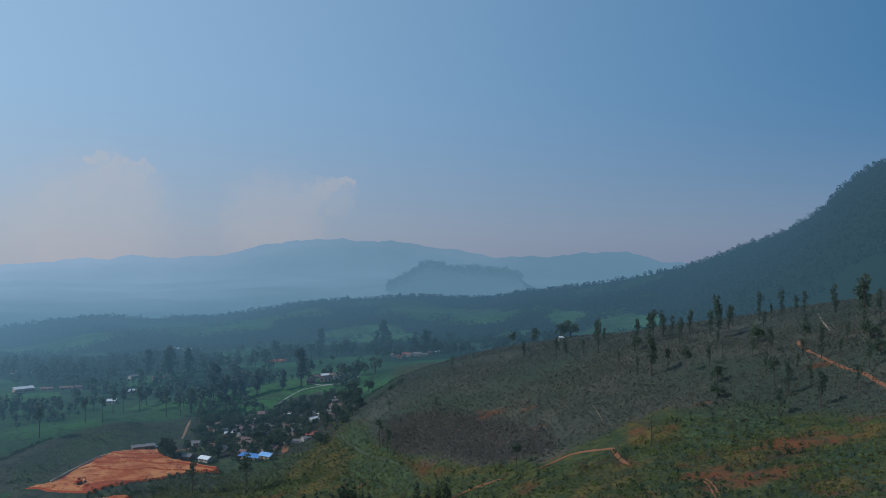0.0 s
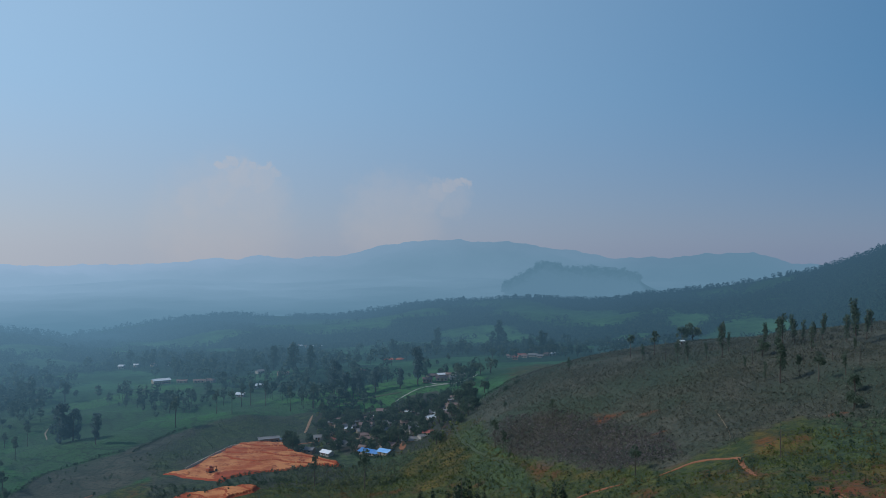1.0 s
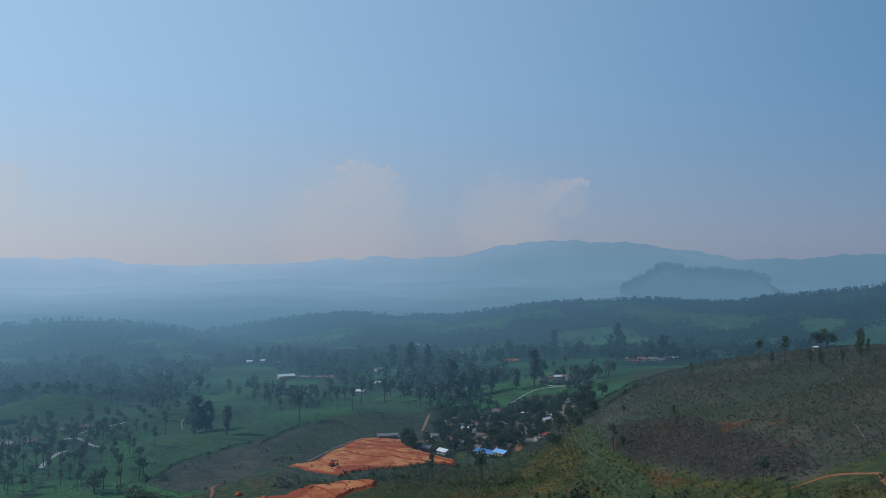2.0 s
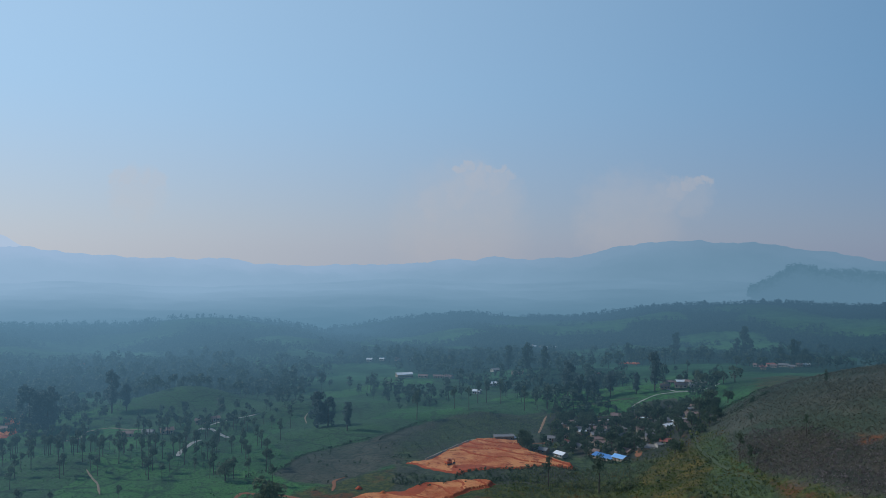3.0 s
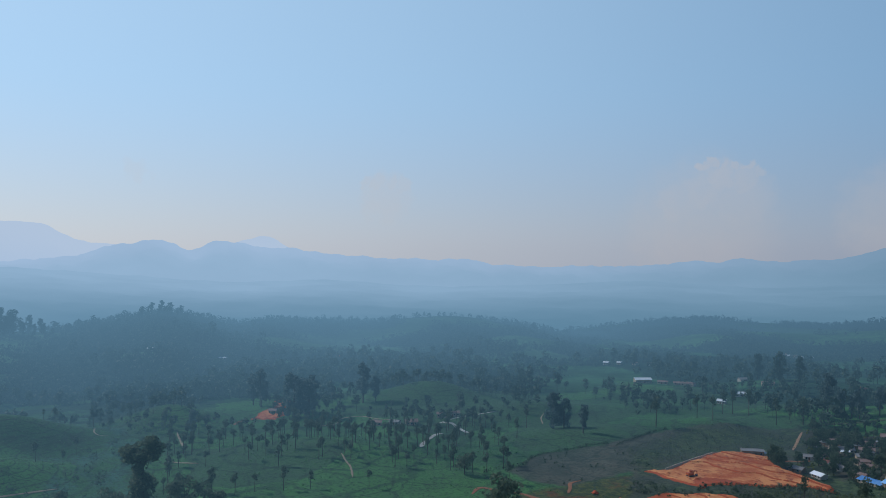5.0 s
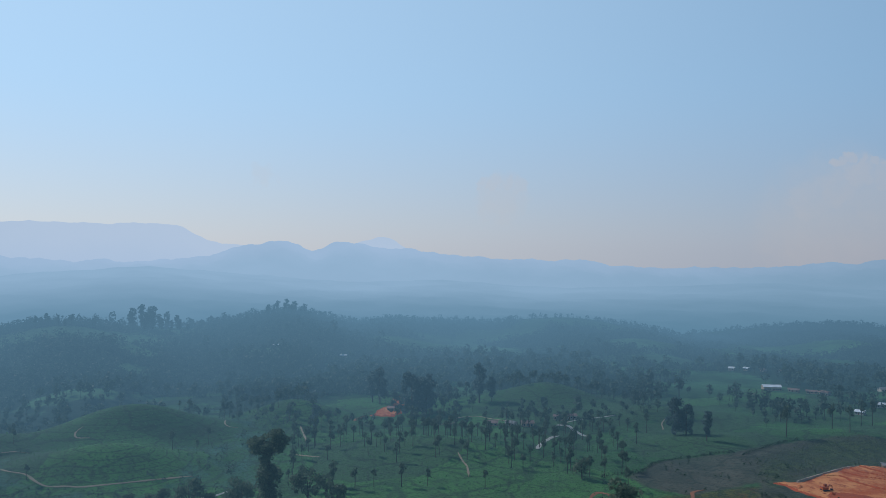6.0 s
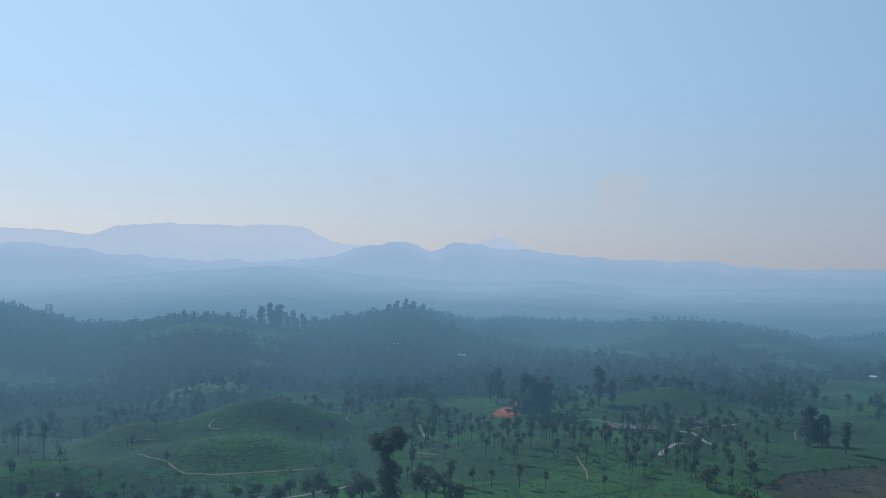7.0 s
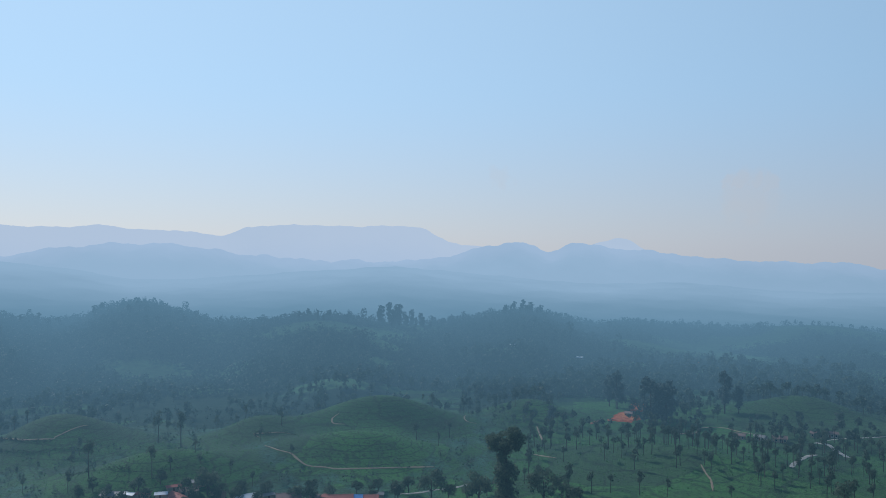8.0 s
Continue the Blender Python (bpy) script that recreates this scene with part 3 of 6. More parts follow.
MEADOW = ((-240, 300), (-228, 338), (-205, 385), (-168, 382), (-118, 418), (-84, 450), (-62, 478), (-45, 470), (-40, 420), (-16, 353), (17, 302), (42, 270), (62, 272), (82, 288), (99, 268), (132, 240), (300, 200), (200, 80), (0, 150), (-150, 250))
VILLAGE = ((-156, 474), (-175, 539), (-173, 561), (-145, 561), (-123, 570), (-111, 595), (-91, 599), (-59, 540), (-48, 487), (-56, 466), (-58, 428), (-81, 436), (-95, 442), (-123, 452), (-148, 460))
AROUND = ((-206, 377), (-216, 410), (-214, 467), (-197, 508), (-181, 571), (-145, 494), (-113, 439), (-102, 410), (-188, 340))
REDS = (((94, 237), (104, 240), (116, 236), (122, 225), (112, 221), (100, 226), (93, 232)), ((64, 225), (79, 218), (91, 206), (94, 196), (86, 195), (79, 189), (71, 193), (70, 205), (65, 217)), ((68, 293), (74, 283), (71, 274), (65, 282)), ((36, 363), (43, 356), (46, 347), (42, 348), (36, 357)), ((13, 388), (28, 364), (27, 353), (20, 362), (13, 380)))
OCHRES = (((83, 238), (94, 231), (88, 216), (79, 226)), ((68, 299), (86, 288), (80, 250), (63, 268)), ((34, 263), (49, 256), (60, 242), (63, 218), (49, 216), (31, 246)), ((2, 323), (25, 294), (18, 291), (2, 313)), ((-75, 435), (-71, 454), (-55, 440), (-50, 416), (-60, 419)), ((89, 189), (98, 192), (98, 180), (92, 179), (87, 183)), ((117, 229), (130, 232), (125, 223), (114, 220)))
GRASSES = (((-145, 451), (-123, 450), (-95, 440), (-81, 436), (-73, 432), (-75, 410), (-87, 403), (-106, 411), (-134, 422)), ((-55, 433), (-42, 447), (-34, 398), (-15, 343), (0, 295), (-34, 337), (-46, 381), (-53, 416)), ((90, 298), (122, 278), (108, 250), (89, 242), (71, 249), (76, 262)), ((104, 221), (124, 221), (97, 174), (94, 195)))
BARE = ((41, 353, 7, 4), (24, 364, 9, 4), (40, 324, 4, 2), (81, 329, 3, 2), (69, 285, 6, 5), (80, 276, 5, 5), (105, 237, 16, 8), (89, 208, 15, 6),
        (79, 219, 8, 5), (68, 216, 7, 4), (148, 311, 8, 5), (-35, 349, 5, 4), (-24, 332, 6, 4), (-68, 468, 4, 4), (-180, 869, 10, 6), (98, 298, 5, 3))

azimuths = np.concatenate([np.arange(-175, -36, 5.0), np.arange(-36, 103, 0.25), np.arange(105, 186, 5.0)])
distances = np.concatenate([[0.05, 20, 50, 80, 110], 130 * 1.0085 ** np.arange(0, 240), 130 * 1.0085 ** 240 * 1.09 ** np.arange(1, 22)])
distances = distances[distances < 4950]


def land_height(x, y):
    r = np.hypot(x, y)
    return np.where(r < 1400, ground_z(x, y), -60.0 - (r - 1400) * 0.03)


verts, faces = polar_sheet(azimuths, distances, land_height)
ground = tagged(new("ground", mesh_of("ground", verts, faces, LAND, VALLEY_FLOOR, smooth=True)), "tea fields, cleared hillside and meadows on rolling red soil", "ground", kind="structure")
x, y = verts[:, 0], verts[:, 1]
spots = np.zeros(x.shape)
for cx, cy, w, d in BARE:
    spots = np.maximum(spots, np.exp(-(((x - cx) / (1.3 * w)) ** 2 + ((y - cy) / (1.3 * d)) ** 2)) * 0.62)
raised = np.zeros(x.shape)
for a, d, h, w, l, turn in KNOLLS:
    raised = np.maximum(raised, h * np.exp(-((x + d * math.sin(radians(a))) ** 2 + (y - d * math.cos(radians(a))) ** 2) / (w * l)))
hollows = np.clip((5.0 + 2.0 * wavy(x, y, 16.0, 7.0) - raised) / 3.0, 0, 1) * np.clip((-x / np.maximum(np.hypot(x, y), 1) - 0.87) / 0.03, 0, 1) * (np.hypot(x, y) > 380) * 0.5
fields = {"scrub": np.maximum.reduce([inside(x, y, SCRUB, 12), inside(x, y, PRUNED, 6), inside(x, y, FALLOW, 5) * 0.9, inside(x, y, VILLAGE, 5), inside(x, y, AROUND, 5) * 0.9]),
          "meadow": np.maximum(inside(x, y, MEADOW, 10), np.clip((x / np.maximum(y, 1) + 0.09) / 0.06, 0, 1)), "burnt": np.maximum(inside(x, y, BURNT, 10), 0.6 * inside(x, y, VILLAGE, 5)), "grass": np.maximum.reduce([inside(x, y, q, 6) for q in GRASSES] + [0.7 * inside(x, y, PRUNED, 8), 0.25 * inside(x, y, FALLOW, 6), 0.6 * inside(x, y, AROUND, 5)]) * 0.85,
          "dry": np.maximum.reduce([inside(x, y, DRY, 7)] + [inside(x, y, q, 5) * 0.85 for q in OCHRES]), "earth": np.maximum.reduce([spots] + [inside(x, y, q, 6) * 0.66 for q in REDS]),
          # woods in the hollows, and haze put into the ground colour beyond 700 m
          "hazy_woodland": np.maximum(hollows, np.clip((np.hypot(x, y) - 700 + 60 * wavy(x, y, 45.0, 4.0)) / 160, 0, 1))}
fields["wooded"] = woods(x, y)
for name, values in fields.items():
    ground.data.attributes.new(name, "FLOAT", "POINT").data.foreach_set("value", values.astype(np.float32))


centre = verts[faces].mean(1)
far = np.hypot(centre[:, 0], centre[:, 1]) + 45 * wavy(centre[:, 0], centre[:, 1], 40.0, 4.0) + 18 * wavy(centre[:, 0], centre[:, 1], 9.0, 1.0) > 735 - 140 * np.clip((-centre[:, 0] / (centre[:, 1] + 500) - 0.55) / 0.15, 0, 1)
ground.data.polygons.foreach_set("material_index", (far & (centre[:, 0] < 40)).astype(np.int32))


# ================= hill ranges behind =================
def hill_range(name, label, knots, mat, front, back, base, step, lo=None, hi=None, rough=0.0):
    near = min(k[1] for k in knots) - front - 20
    far = max(k[1] for k in knots) + back + 20
    az = np.arange(lo if lo is not None else knots[0][0], hi if hi is not None else knots[-1][0], step)
    rr = np.linspace(near, far, 90)

    def height(x, y):
        z = range_z(x, y, knots, front, back, base)
        if rough:
            z = z + rough * (wavy(x, y, 48.0, 5.0) + 0.6 * wavy(x, y, 19.0, 8.0) + 0.35 * wavy(x, y, 8.0, 2.0))
        return z
    v, f = polar_sheet(az, rr, height)
    ob = tagged(new(name, mesh_of(name, v, f, mat, smooth=True)), label, "hills", kind="structure")
    ob.data.attributes.new("wooded", "FLOAT", "POINT").data.foreach_set("value", woods(v[:, 0], v[:, 1]).astype(np.float32))
    return ob


hill_range("forest_ridge", "wooded mountain flank that falls into a long ridge", RANGE_RIGHT, HILL_RIGHT, 560, 500, -24, 0.4)
hill_range("wooded_hills", "low wooded hills with pasture behind the tea fields", RANGE_LEFT, HILL_LEFT, 480, 400, -24, 0.4)
RANGE_KNOLL = ((-9, 2600, -3.6), (-6.4, 2600, -2.6), (-5.1, 2600, -1.85), (-2.7, 2600, -1.6), (-0.3, 2600, -1.5), (1.0, 2600, -1.2), (2.6, 2600, -2.1), (4.6, 2600, -3.1), (8, 2600, -3.9))
RANGE_LOW = ((-50, 3000, -1.0), (-20, 3000, -2.0), (0, 3000, -2.2), (12, 3000, -2.0), (20, 3000, -2.5), (28, 3000, -2.2), (36, 3000, -2.6), (44, 3000, -2.7), (50, 3000, -2.3),
             (57, 3000, -2.4), (64, 3000, -1.9), (71, 3000, -1.35), (76, 3000, -1.6), (82, 3000, -2.0), (88, 3000, -2.2), (93, 3000, -1.4), (98, 3000, -0.9), (120, 3000, -0.8))
RANGE_HIGH_A = ((-60, 4000, 0.5), (-25, 4000, -0.5), (-16.1, 4000, -0.95), (-13.3, 4000, -0.18), (-11.5, 4000, -0.14), (-7.4, 4000, -0.5), (-2.8, 4000, -0.42), (1.2, 4000, 0.24), (4.4, 4000, 0.55),
                (8.5, 4000, 0.66), (11, 4000, 0.5), (14.2, 4000, -0.2), (17.4, 4000, -0.7), (21.3, 4000, -0.62), (27, 4000, -1.05))
RANGE_HIGH_B = ((33, 4000, -1.25), (38.2, 4000, -1.15), (41.0, 4000, -0.8), (44.0, 4000, -0.75), (47, 4000, -0.6), (50.1, 4000, -0.42), (52.4, 4000, -0.12), (53.8, 4000, -0.02), (55.4, 4000, 0.12), (56.7, 4000, 0.36),
                (58.1, 4000, 0.45), (59.5, 4000, -0.24), (60.8, 4000, 0.22), (62.3, 4000, 0.44), (63.6, 4000, 0.28), (66, 4000, -0.3), (69, 4000, -0.8), (76, 4000, -0.9), (81, 4000, -0.5), (85, 4000, 0.1), (90, 4000, 0.25), (94, 4000, -0.2), (98, 4000, -0.8), (110, 4000, -1.0))
RANGE_LAST = ((48, 4550, -1.0), (52.3, 4550, -0.4), (53.4, 4550, 0.2), (54.2, 4550, 0.72), (54.8, 4550, 0.84), (55.5, 4550, 0.62), (56.6, 4550, 0.36), (60, 4550, -0.4), (64.3, 4550, 0.1), (66.2, 4550, 0.28), (67.4, 4550, 0.72), (68.8, 4550, 1.45), (70.8, 4550, 1.66),
              (74, 4550, 1.6), (78, 4550, 1.62), (81.2, 4550, 1.42), (82.7, 4550, 0.9), (85.3, 4550, 1.12), (88.6, 4550, 1.2), (90.3, 4550, 1.5), (93.7, 4550, 1.25), (96.6, 4550, 1.42), (110, 4550, 1.5))
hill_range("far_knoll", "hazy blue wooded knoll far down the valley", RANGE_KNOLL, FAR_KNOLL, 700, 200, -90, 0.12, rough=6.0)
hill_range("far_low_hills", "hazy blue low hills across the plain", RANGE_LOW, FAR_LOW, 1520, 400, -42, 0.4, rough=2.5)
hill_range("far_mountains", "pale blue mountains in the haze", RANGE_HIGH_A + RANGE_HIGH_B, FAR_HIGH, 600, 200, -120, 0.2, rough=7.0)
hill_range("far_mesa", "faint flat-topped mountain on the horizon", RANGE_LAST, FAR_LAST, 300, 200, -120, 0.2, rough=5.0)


def surface_z(x, y):
    """Height of whatever one stands on: the land or a hill range."""
    return np.maximum(ground_z(x, y), np.maximum(range_z(x, y, RANGE_RIGHT, 560, 500, -24), range_z(x, y, RANGE_LEFT, 480, 400, -24)))


# ================= roads and bare ground =================
def eased(points, step=2.0):
    """A smooth line through plan points, sampled every few metres."""
    p = np.array([points[0], *points, points[-1]], float)
    line = []
    for k in range(1, len(p) - 2):
        n = max(2, int(np.hypot(*(p[k + 1] - p[k])) / step))
        for f in np.arange(n) / n:
            line.append(cubic(p[k - 1], p[k], p[k + 1], p[k + 2], f))
    return np.array(line + [p[-2]])


def draped(name, label, points, width, mat, lift=0.16, category="road"):
    """A strip that follows the ground along a line, with sunken shoulders."""
    line = eased(points)
    way = np.gradient(line, axis=0)
    way /= np.linalg.norm(way, axis=1)[:, None] + 1e-9
    side = np.stack([-way[:, 1], way[:, 0]], -1)
    rng = np.random.default_rng(len(line))
    half = width / 2 * (1 + 0.18 * rng.normal(size=len(line)))
    half *= np.clip(np.minimum(np.arange(len(line)), np.arange(len(line))[::-1]) / 4.0 + 0.25, 0.25, 1.0)
    verts = []
    for k, (f, up) in enumerate(((-1.25, -0.5), (-1, lift), (0, lift + 0.05), (1, lift), (1.25, -0.5))):
        q = line + side * (half * f)[:, None]
        verts.append(np.c_[q, ground_z(q[:, 0], q[:, 1]) + up])
    n = len(line)
    verts = np.concatenate(verts)
    k = (np.arange(4)[:, None] * n + np.arange(n - 1)[None, :]).ravel()
    return tagged(new(name, mesh_of(name, verts, np.stack([k, k + 1, k + n + 1, k + n], -1), mat)), label, category, kind="structure")


def patch(name, label, polygon, mats, spacing, relief, category, rise=0.25):
    """A cleared terrace of bare soil with stepped levels and ragged rims, laid over the ground."""
    p = np.array(polygon, float)
    lo, hi = p.min(0) - 4, p.max(0) + 4
    xs, ys = np.arange(lo[0], hi[0], spacing), np.arange(lo[1], hi[1], spacing)
    gx, gy = np.meshgrid(xs, ys)
    rng = np.random.default_rng(5)
    w = inside(gx + 1.6 * wavy(gx, gy, 4.3) + 0.7 * wavy(gx, gy, 1.3), gy + 1.6 * wavy(gy, gx, 4.9) + 0.7 * wavy(gy, gx, 1.7), polygon, 3.0)
    run = np.hypot(gx, gy) * 0.9 + 0.35 * gx
    level = (run - run.mean()) / 7.5 + relief * (0.8 * wavy(gx, gy, 13.0, 1.0) + 0.3 * wavy(gx, gy, 4.0, 6.0))
    steps = rise * (np.clip(np.floor(level), -1, 3) + 1) + 0.10 * wavy(gx, gy, 2.1, 3.0)
    z = ground_z(gx, gy) + np.clip((w - 0.36) / 0.3, -0.3, 1) * (0.75 + np.maximum(steps, 0) * np.clip((w - 0.5) * 5, 0, 1)) + 0.04 * rng.normal(size=gx.shape)
    n = len(xs)
    verts = np.stack([gx, gy, z], -1).reshape(-1, 3)
    k = (np.arange(len(ys) - 1)[:, None] * n + np.arange(n - 1)[None, :])
    keep = (w[:-1, :-1] > 0.3) | (w[1:, 1:] > 0.3)
    k = k[keep]
    me = mesh_of(name, verts, np.stack([k, k + 1, k + n + 1, k + n], -1), *mats)
    slopes = np.abs(z[:-1, :-1] - z[1:, 1:])[keep] > 0.66 * rise
    tone = ((wavy(gx, gy, 11.0, 9.0) + np.clip((404 - np.hypot(gx, gy) * 0.93) / 14.0, -0.7, 0.45))[:-1, :-1][keep] > 0.75) | slopes | (w[:-1, :-1][keep] < 0.55)
    me.polygons.foreach_set("material_index", tone.astype(np.int32))
    return tagged(new(name, me), label, category, kind="structure")


SITE = ((-202.7, 389.4), (-195.5, 402.0), (-192.6, 434.2), (-191.4, 453.3), (-178.5, 459.0), (-165.0, 464.0), (-158.1, 449.0), (-128.8, 434.8), (-119.6, 424.5),
        (-131.9, 421.9), (-145.4, 408.9), (-152.8, 403.0), (-167.0, 391.4), (-169.6, 382.6), (-190.4, 386.1))
SITE_LOW = ((-202, 312), (-200.1, 336.5), (-183.0, 345.5), (-177.5, 359.6), (-166.5, 369.2), (-151.2, 377.3), (-146.3, 376.0), (-154.7, 356.4), (-160.7, 343.2), (-164.3, 318))
YARD_TOP = ((-505, 370), (-520, 380), (-538, 394), (-541, 405), (-523, 396), (-503, 378))
YARD_LOW = ((-484, 333), (-497, 347), (-503, 360), (-494, 365), (-480, 358), (-474, 346))
patch("building_site", "freshly cut terraces of orange red soil", SITE, (SOIL, EARTH_DARK), 0.8, 0.95, "building site", 0.55)
patch("building_site", "bare red soil below the cut terraces", SITE_LOW, (SOIL, EARTH_DARK), 0.8, 0.9, "building site")
patch("bare_yard", "bare orange soil terrace beside tall trees", YARD_TOP, (SOIL, EARTH_DARK), 1.0, 0.5, "yard")
patch("bare_yard", "bare orange soil yard below the terrace", YARD_LOW, (SOIL, EARTH_DARK), 1.0, 0.5, "yard")

patch("bare_yard", "bare orange soil strip on a far tea field", ((-195, 877), (-176, 874), (-175, 886), (-194, 889)), (SOIL, EARTH_DARK), 1.0, 0.3, "yard", 0.1)

draped("dirt_road", "red dirt road climbing the cleared hillside", ((161.5, 362), (158.2, 350), (155.7, 335), (153.7, 319.4), (151.9, 305.3), (151.5, 297), (151.8, 284), (149.6, 271.5), (148, 255)), 1.5, RED_TRACK)
draped("dirt_road", "pale dirt track near the hill crest", ((193, 408), (184.6, 384.5), (177, 362)), 0.7, TRACK)
draped("dirt_road", "bending red dirt road between meadow and scrub", ((34.3, 277.9), (40.4, 279.1), (45.6, 280.3), (51.2, 278.3), (56.3, 274.3), (58.7, 272.3), (58.2, 264.7), (57.9, 255.0), (58.2, 245.7)), 1.4, RED_TRACK)
draped("dirt_road", "short worn stretch of red dirt road", ((2.8, 288.0), (9.9, 287.3), (15.9, 285.1), (22.2, 282.1)), 1.2, RED_TRACK)
RUTS = ((68.4, 211.2), (69.3, 208.8), (69.1, 204.1), (68.1, 198.7), (67.2, 194.7), (65.9, 188.7))
for off in (-0.6, 0.6):
    draped("dirt_road", "worn wheel rut over the meadow", tuple((x + off, y + 0.3 * off) for x, y in RUTS), 0.5, RED_TRACK, 0.12)
draped("foot_path", "worn foot path down the hillside", ((62.9, 332.6), (62.6, 318.9), (61.8, 301.2), (60.2, 292.4)), 0.25, TRACK, category="path")
draped("village_road", "pale village road through the tea", ((-122, 580), (-118.6, 588.2), (-114.7, 595.1), (-106.8, 605.7), (-97, 611), (-88, 613.2), (-78.6, 618), (-70.1, 632.6), (-67, 662)), 0.9, GREY_ROAD)
draped("village_road", "pale orange dirt lane running into the village", ((-164.8, 502.2), (-168.6, 520.4), (-171.7, 534.6), (-174.6, 549.9)), 1.5, YARD_TRACK)
draped("dirt_road", "orange dirt lane beside the shed", ((-166, 466), (-158, 474), (-150, 483), (-156, 498)), 2.4, RED_TRACK)
draped("village_road", "orange dirt yard lane between the houses", ((-88, 446), (-90, 458), (-86, 470)), 3.4, RED_TRACK)
draped("grassy_track", "overgrown grassy track round the hill foot", ((-25.6, 520), (-35.8, 486), (-48.7, 476), (-57.7, 470.5), (-59.2, 452.6), (-52.4, 427.3), (-40.8, 399.9), (-27.2, 371), (-13.7, 339.7)), 1.6, GRASS_TRACK)
draped("dirt_road", "pale end of a dirt track by the red soil", ((-216, 333), (-220, 341), (-223.6, 346.5), (-222, 354)), 1.8, RED_TRACK)
draped("dirt_road", "orange dirt track along the tea edge", ((-250.5, 300), (-254.1, 310.8), (-245.4, 314), (-234.6, 318.4), (-220.6, 317.9), (-206, 322)), 2.2, RED_TRACK)
draped("estate_road", "pale estate road winding through tea", ((-327.4, 344.1), (-340.4, 362.1), (-351.7, 383.0), (-352.6, 391.7)), 2.6, GREY_ROAD)
draped("estate_road", "pale estate road curving to the hamlet", ((-373.7, 411.7), (-367.0, 416.3), (-356.7, 410.8), (-341.1, 403.0), (-337.1, 403.8)), 2.6, GREY_ROAD)
draped("dirt_road", "short pale track on the tea slope", ((-315, 452), (-317, 455.5), (-323.2, 462.8), (-326.7, 472)), 0.8, TRACK)
draped("dirt_road", "dirt road curving past the hamlet", ((-425.3, 347.2), (-424.5, 360.6), (-437.0, 376.5), (-432.0, 390.0), (-416.5, 392.0), (-404.9, 395.5)), 1.2, TRACK)
draped("estate_road", "pale dirt road winding round a tea knoll", ((-446, 79), (-434.1, 83.4), (-426.7, 89.6), (-420.1, 91.9), (-413.0, 95.8), (-409.0, 103.9), (-405.2, 110.5), (-401.1, 127.9), (-398.1, 145.8), (-396.4, 161.4)), 1.0, TRACK)
draped("estate_road", "dirt road along the knoll shoulder", ((-466.0, 79.5), (-472.5, 77.2), (-470.6, 83.8), (-469.8, 93.6), (-464.5, 99.2)), 0.8, TRACK)
draped("foot_path", "short dirt path over the knoll", ((-492.1, 134.0), (-488.3, 128.6), (-482.4, 127.8), (-478.6, 134.0)), 0.9, TRACK, category="path")
draped("estate_road", "dirt road at the foot of tea terraces", ((-531.6, -60.6), (-513.8, -47.1), (-506.0, -32.0), (-507.1, -30.1), (-509.3, -26.4), (-515.6, -19.2), (-520.8, -13.2)), 0.9, TRACK)
draped("dirt_road", "straight dirt track between tea fields", ((-470.2, 265.6), (-442.6, 253.4), (-428.0, 246.6)), 1.2, TRACK)
draped("estate_road", "pale road by the estate cottages", ((-368.0, 129.0), (-367.0, 140.5), (-367.7, 149.8), (-366.2, 158.4), (-368.2, 168.7), (-370, 180)), 1.6, GREY_ROAD)
draped("estate_road", "thin pale road between tea fields", ((-373.7, 411.7), (-371.9, 429.3), (-363.5, 444.2), (-357.2, 455.7)), 1.2, GREY_ROAD)
draped("dirt_road", "dirt track down the tea slope", ((-340.2, 293.0), (-329.3, 287.3), (-321.8, 283.7), (-309.1, 273.9)), 1.0, TRACK)
draped("dirt_road", "pale dirt track below the knoll", ((-408.1, 225.0), (-398.9, 229.1), (-390.5, 233.5)), 1.4, TRACK)
draped("foot_path", "dirt path along the small knoll", ((-500, 226), (-485.0, 218.6), (-478.3, 218.9), (-477.2, 223.7)), 0.9, TRACK, category="path")
draped("village_road", "pale lane by the roadside houses", ((-107.9, 624.7), (-99, 618.0), (-92.6, 614.1), (-84.1, 616.3)), 1.2, GREY_ROAD)
draped("dirt_road", "orange lane up to the bare yard", ((-470, 308), (-480, 320), (-484.4, 328)), 2.4, RED_TRACK)
draped("foot_path", "dark ditch path between tea sections", ((-174.5, 559.9), (-168.1, 577.5), (-154.2, 587.6), (-140, 596), (-120, 600)), 2.2, GRASS_TRACK, category="path")


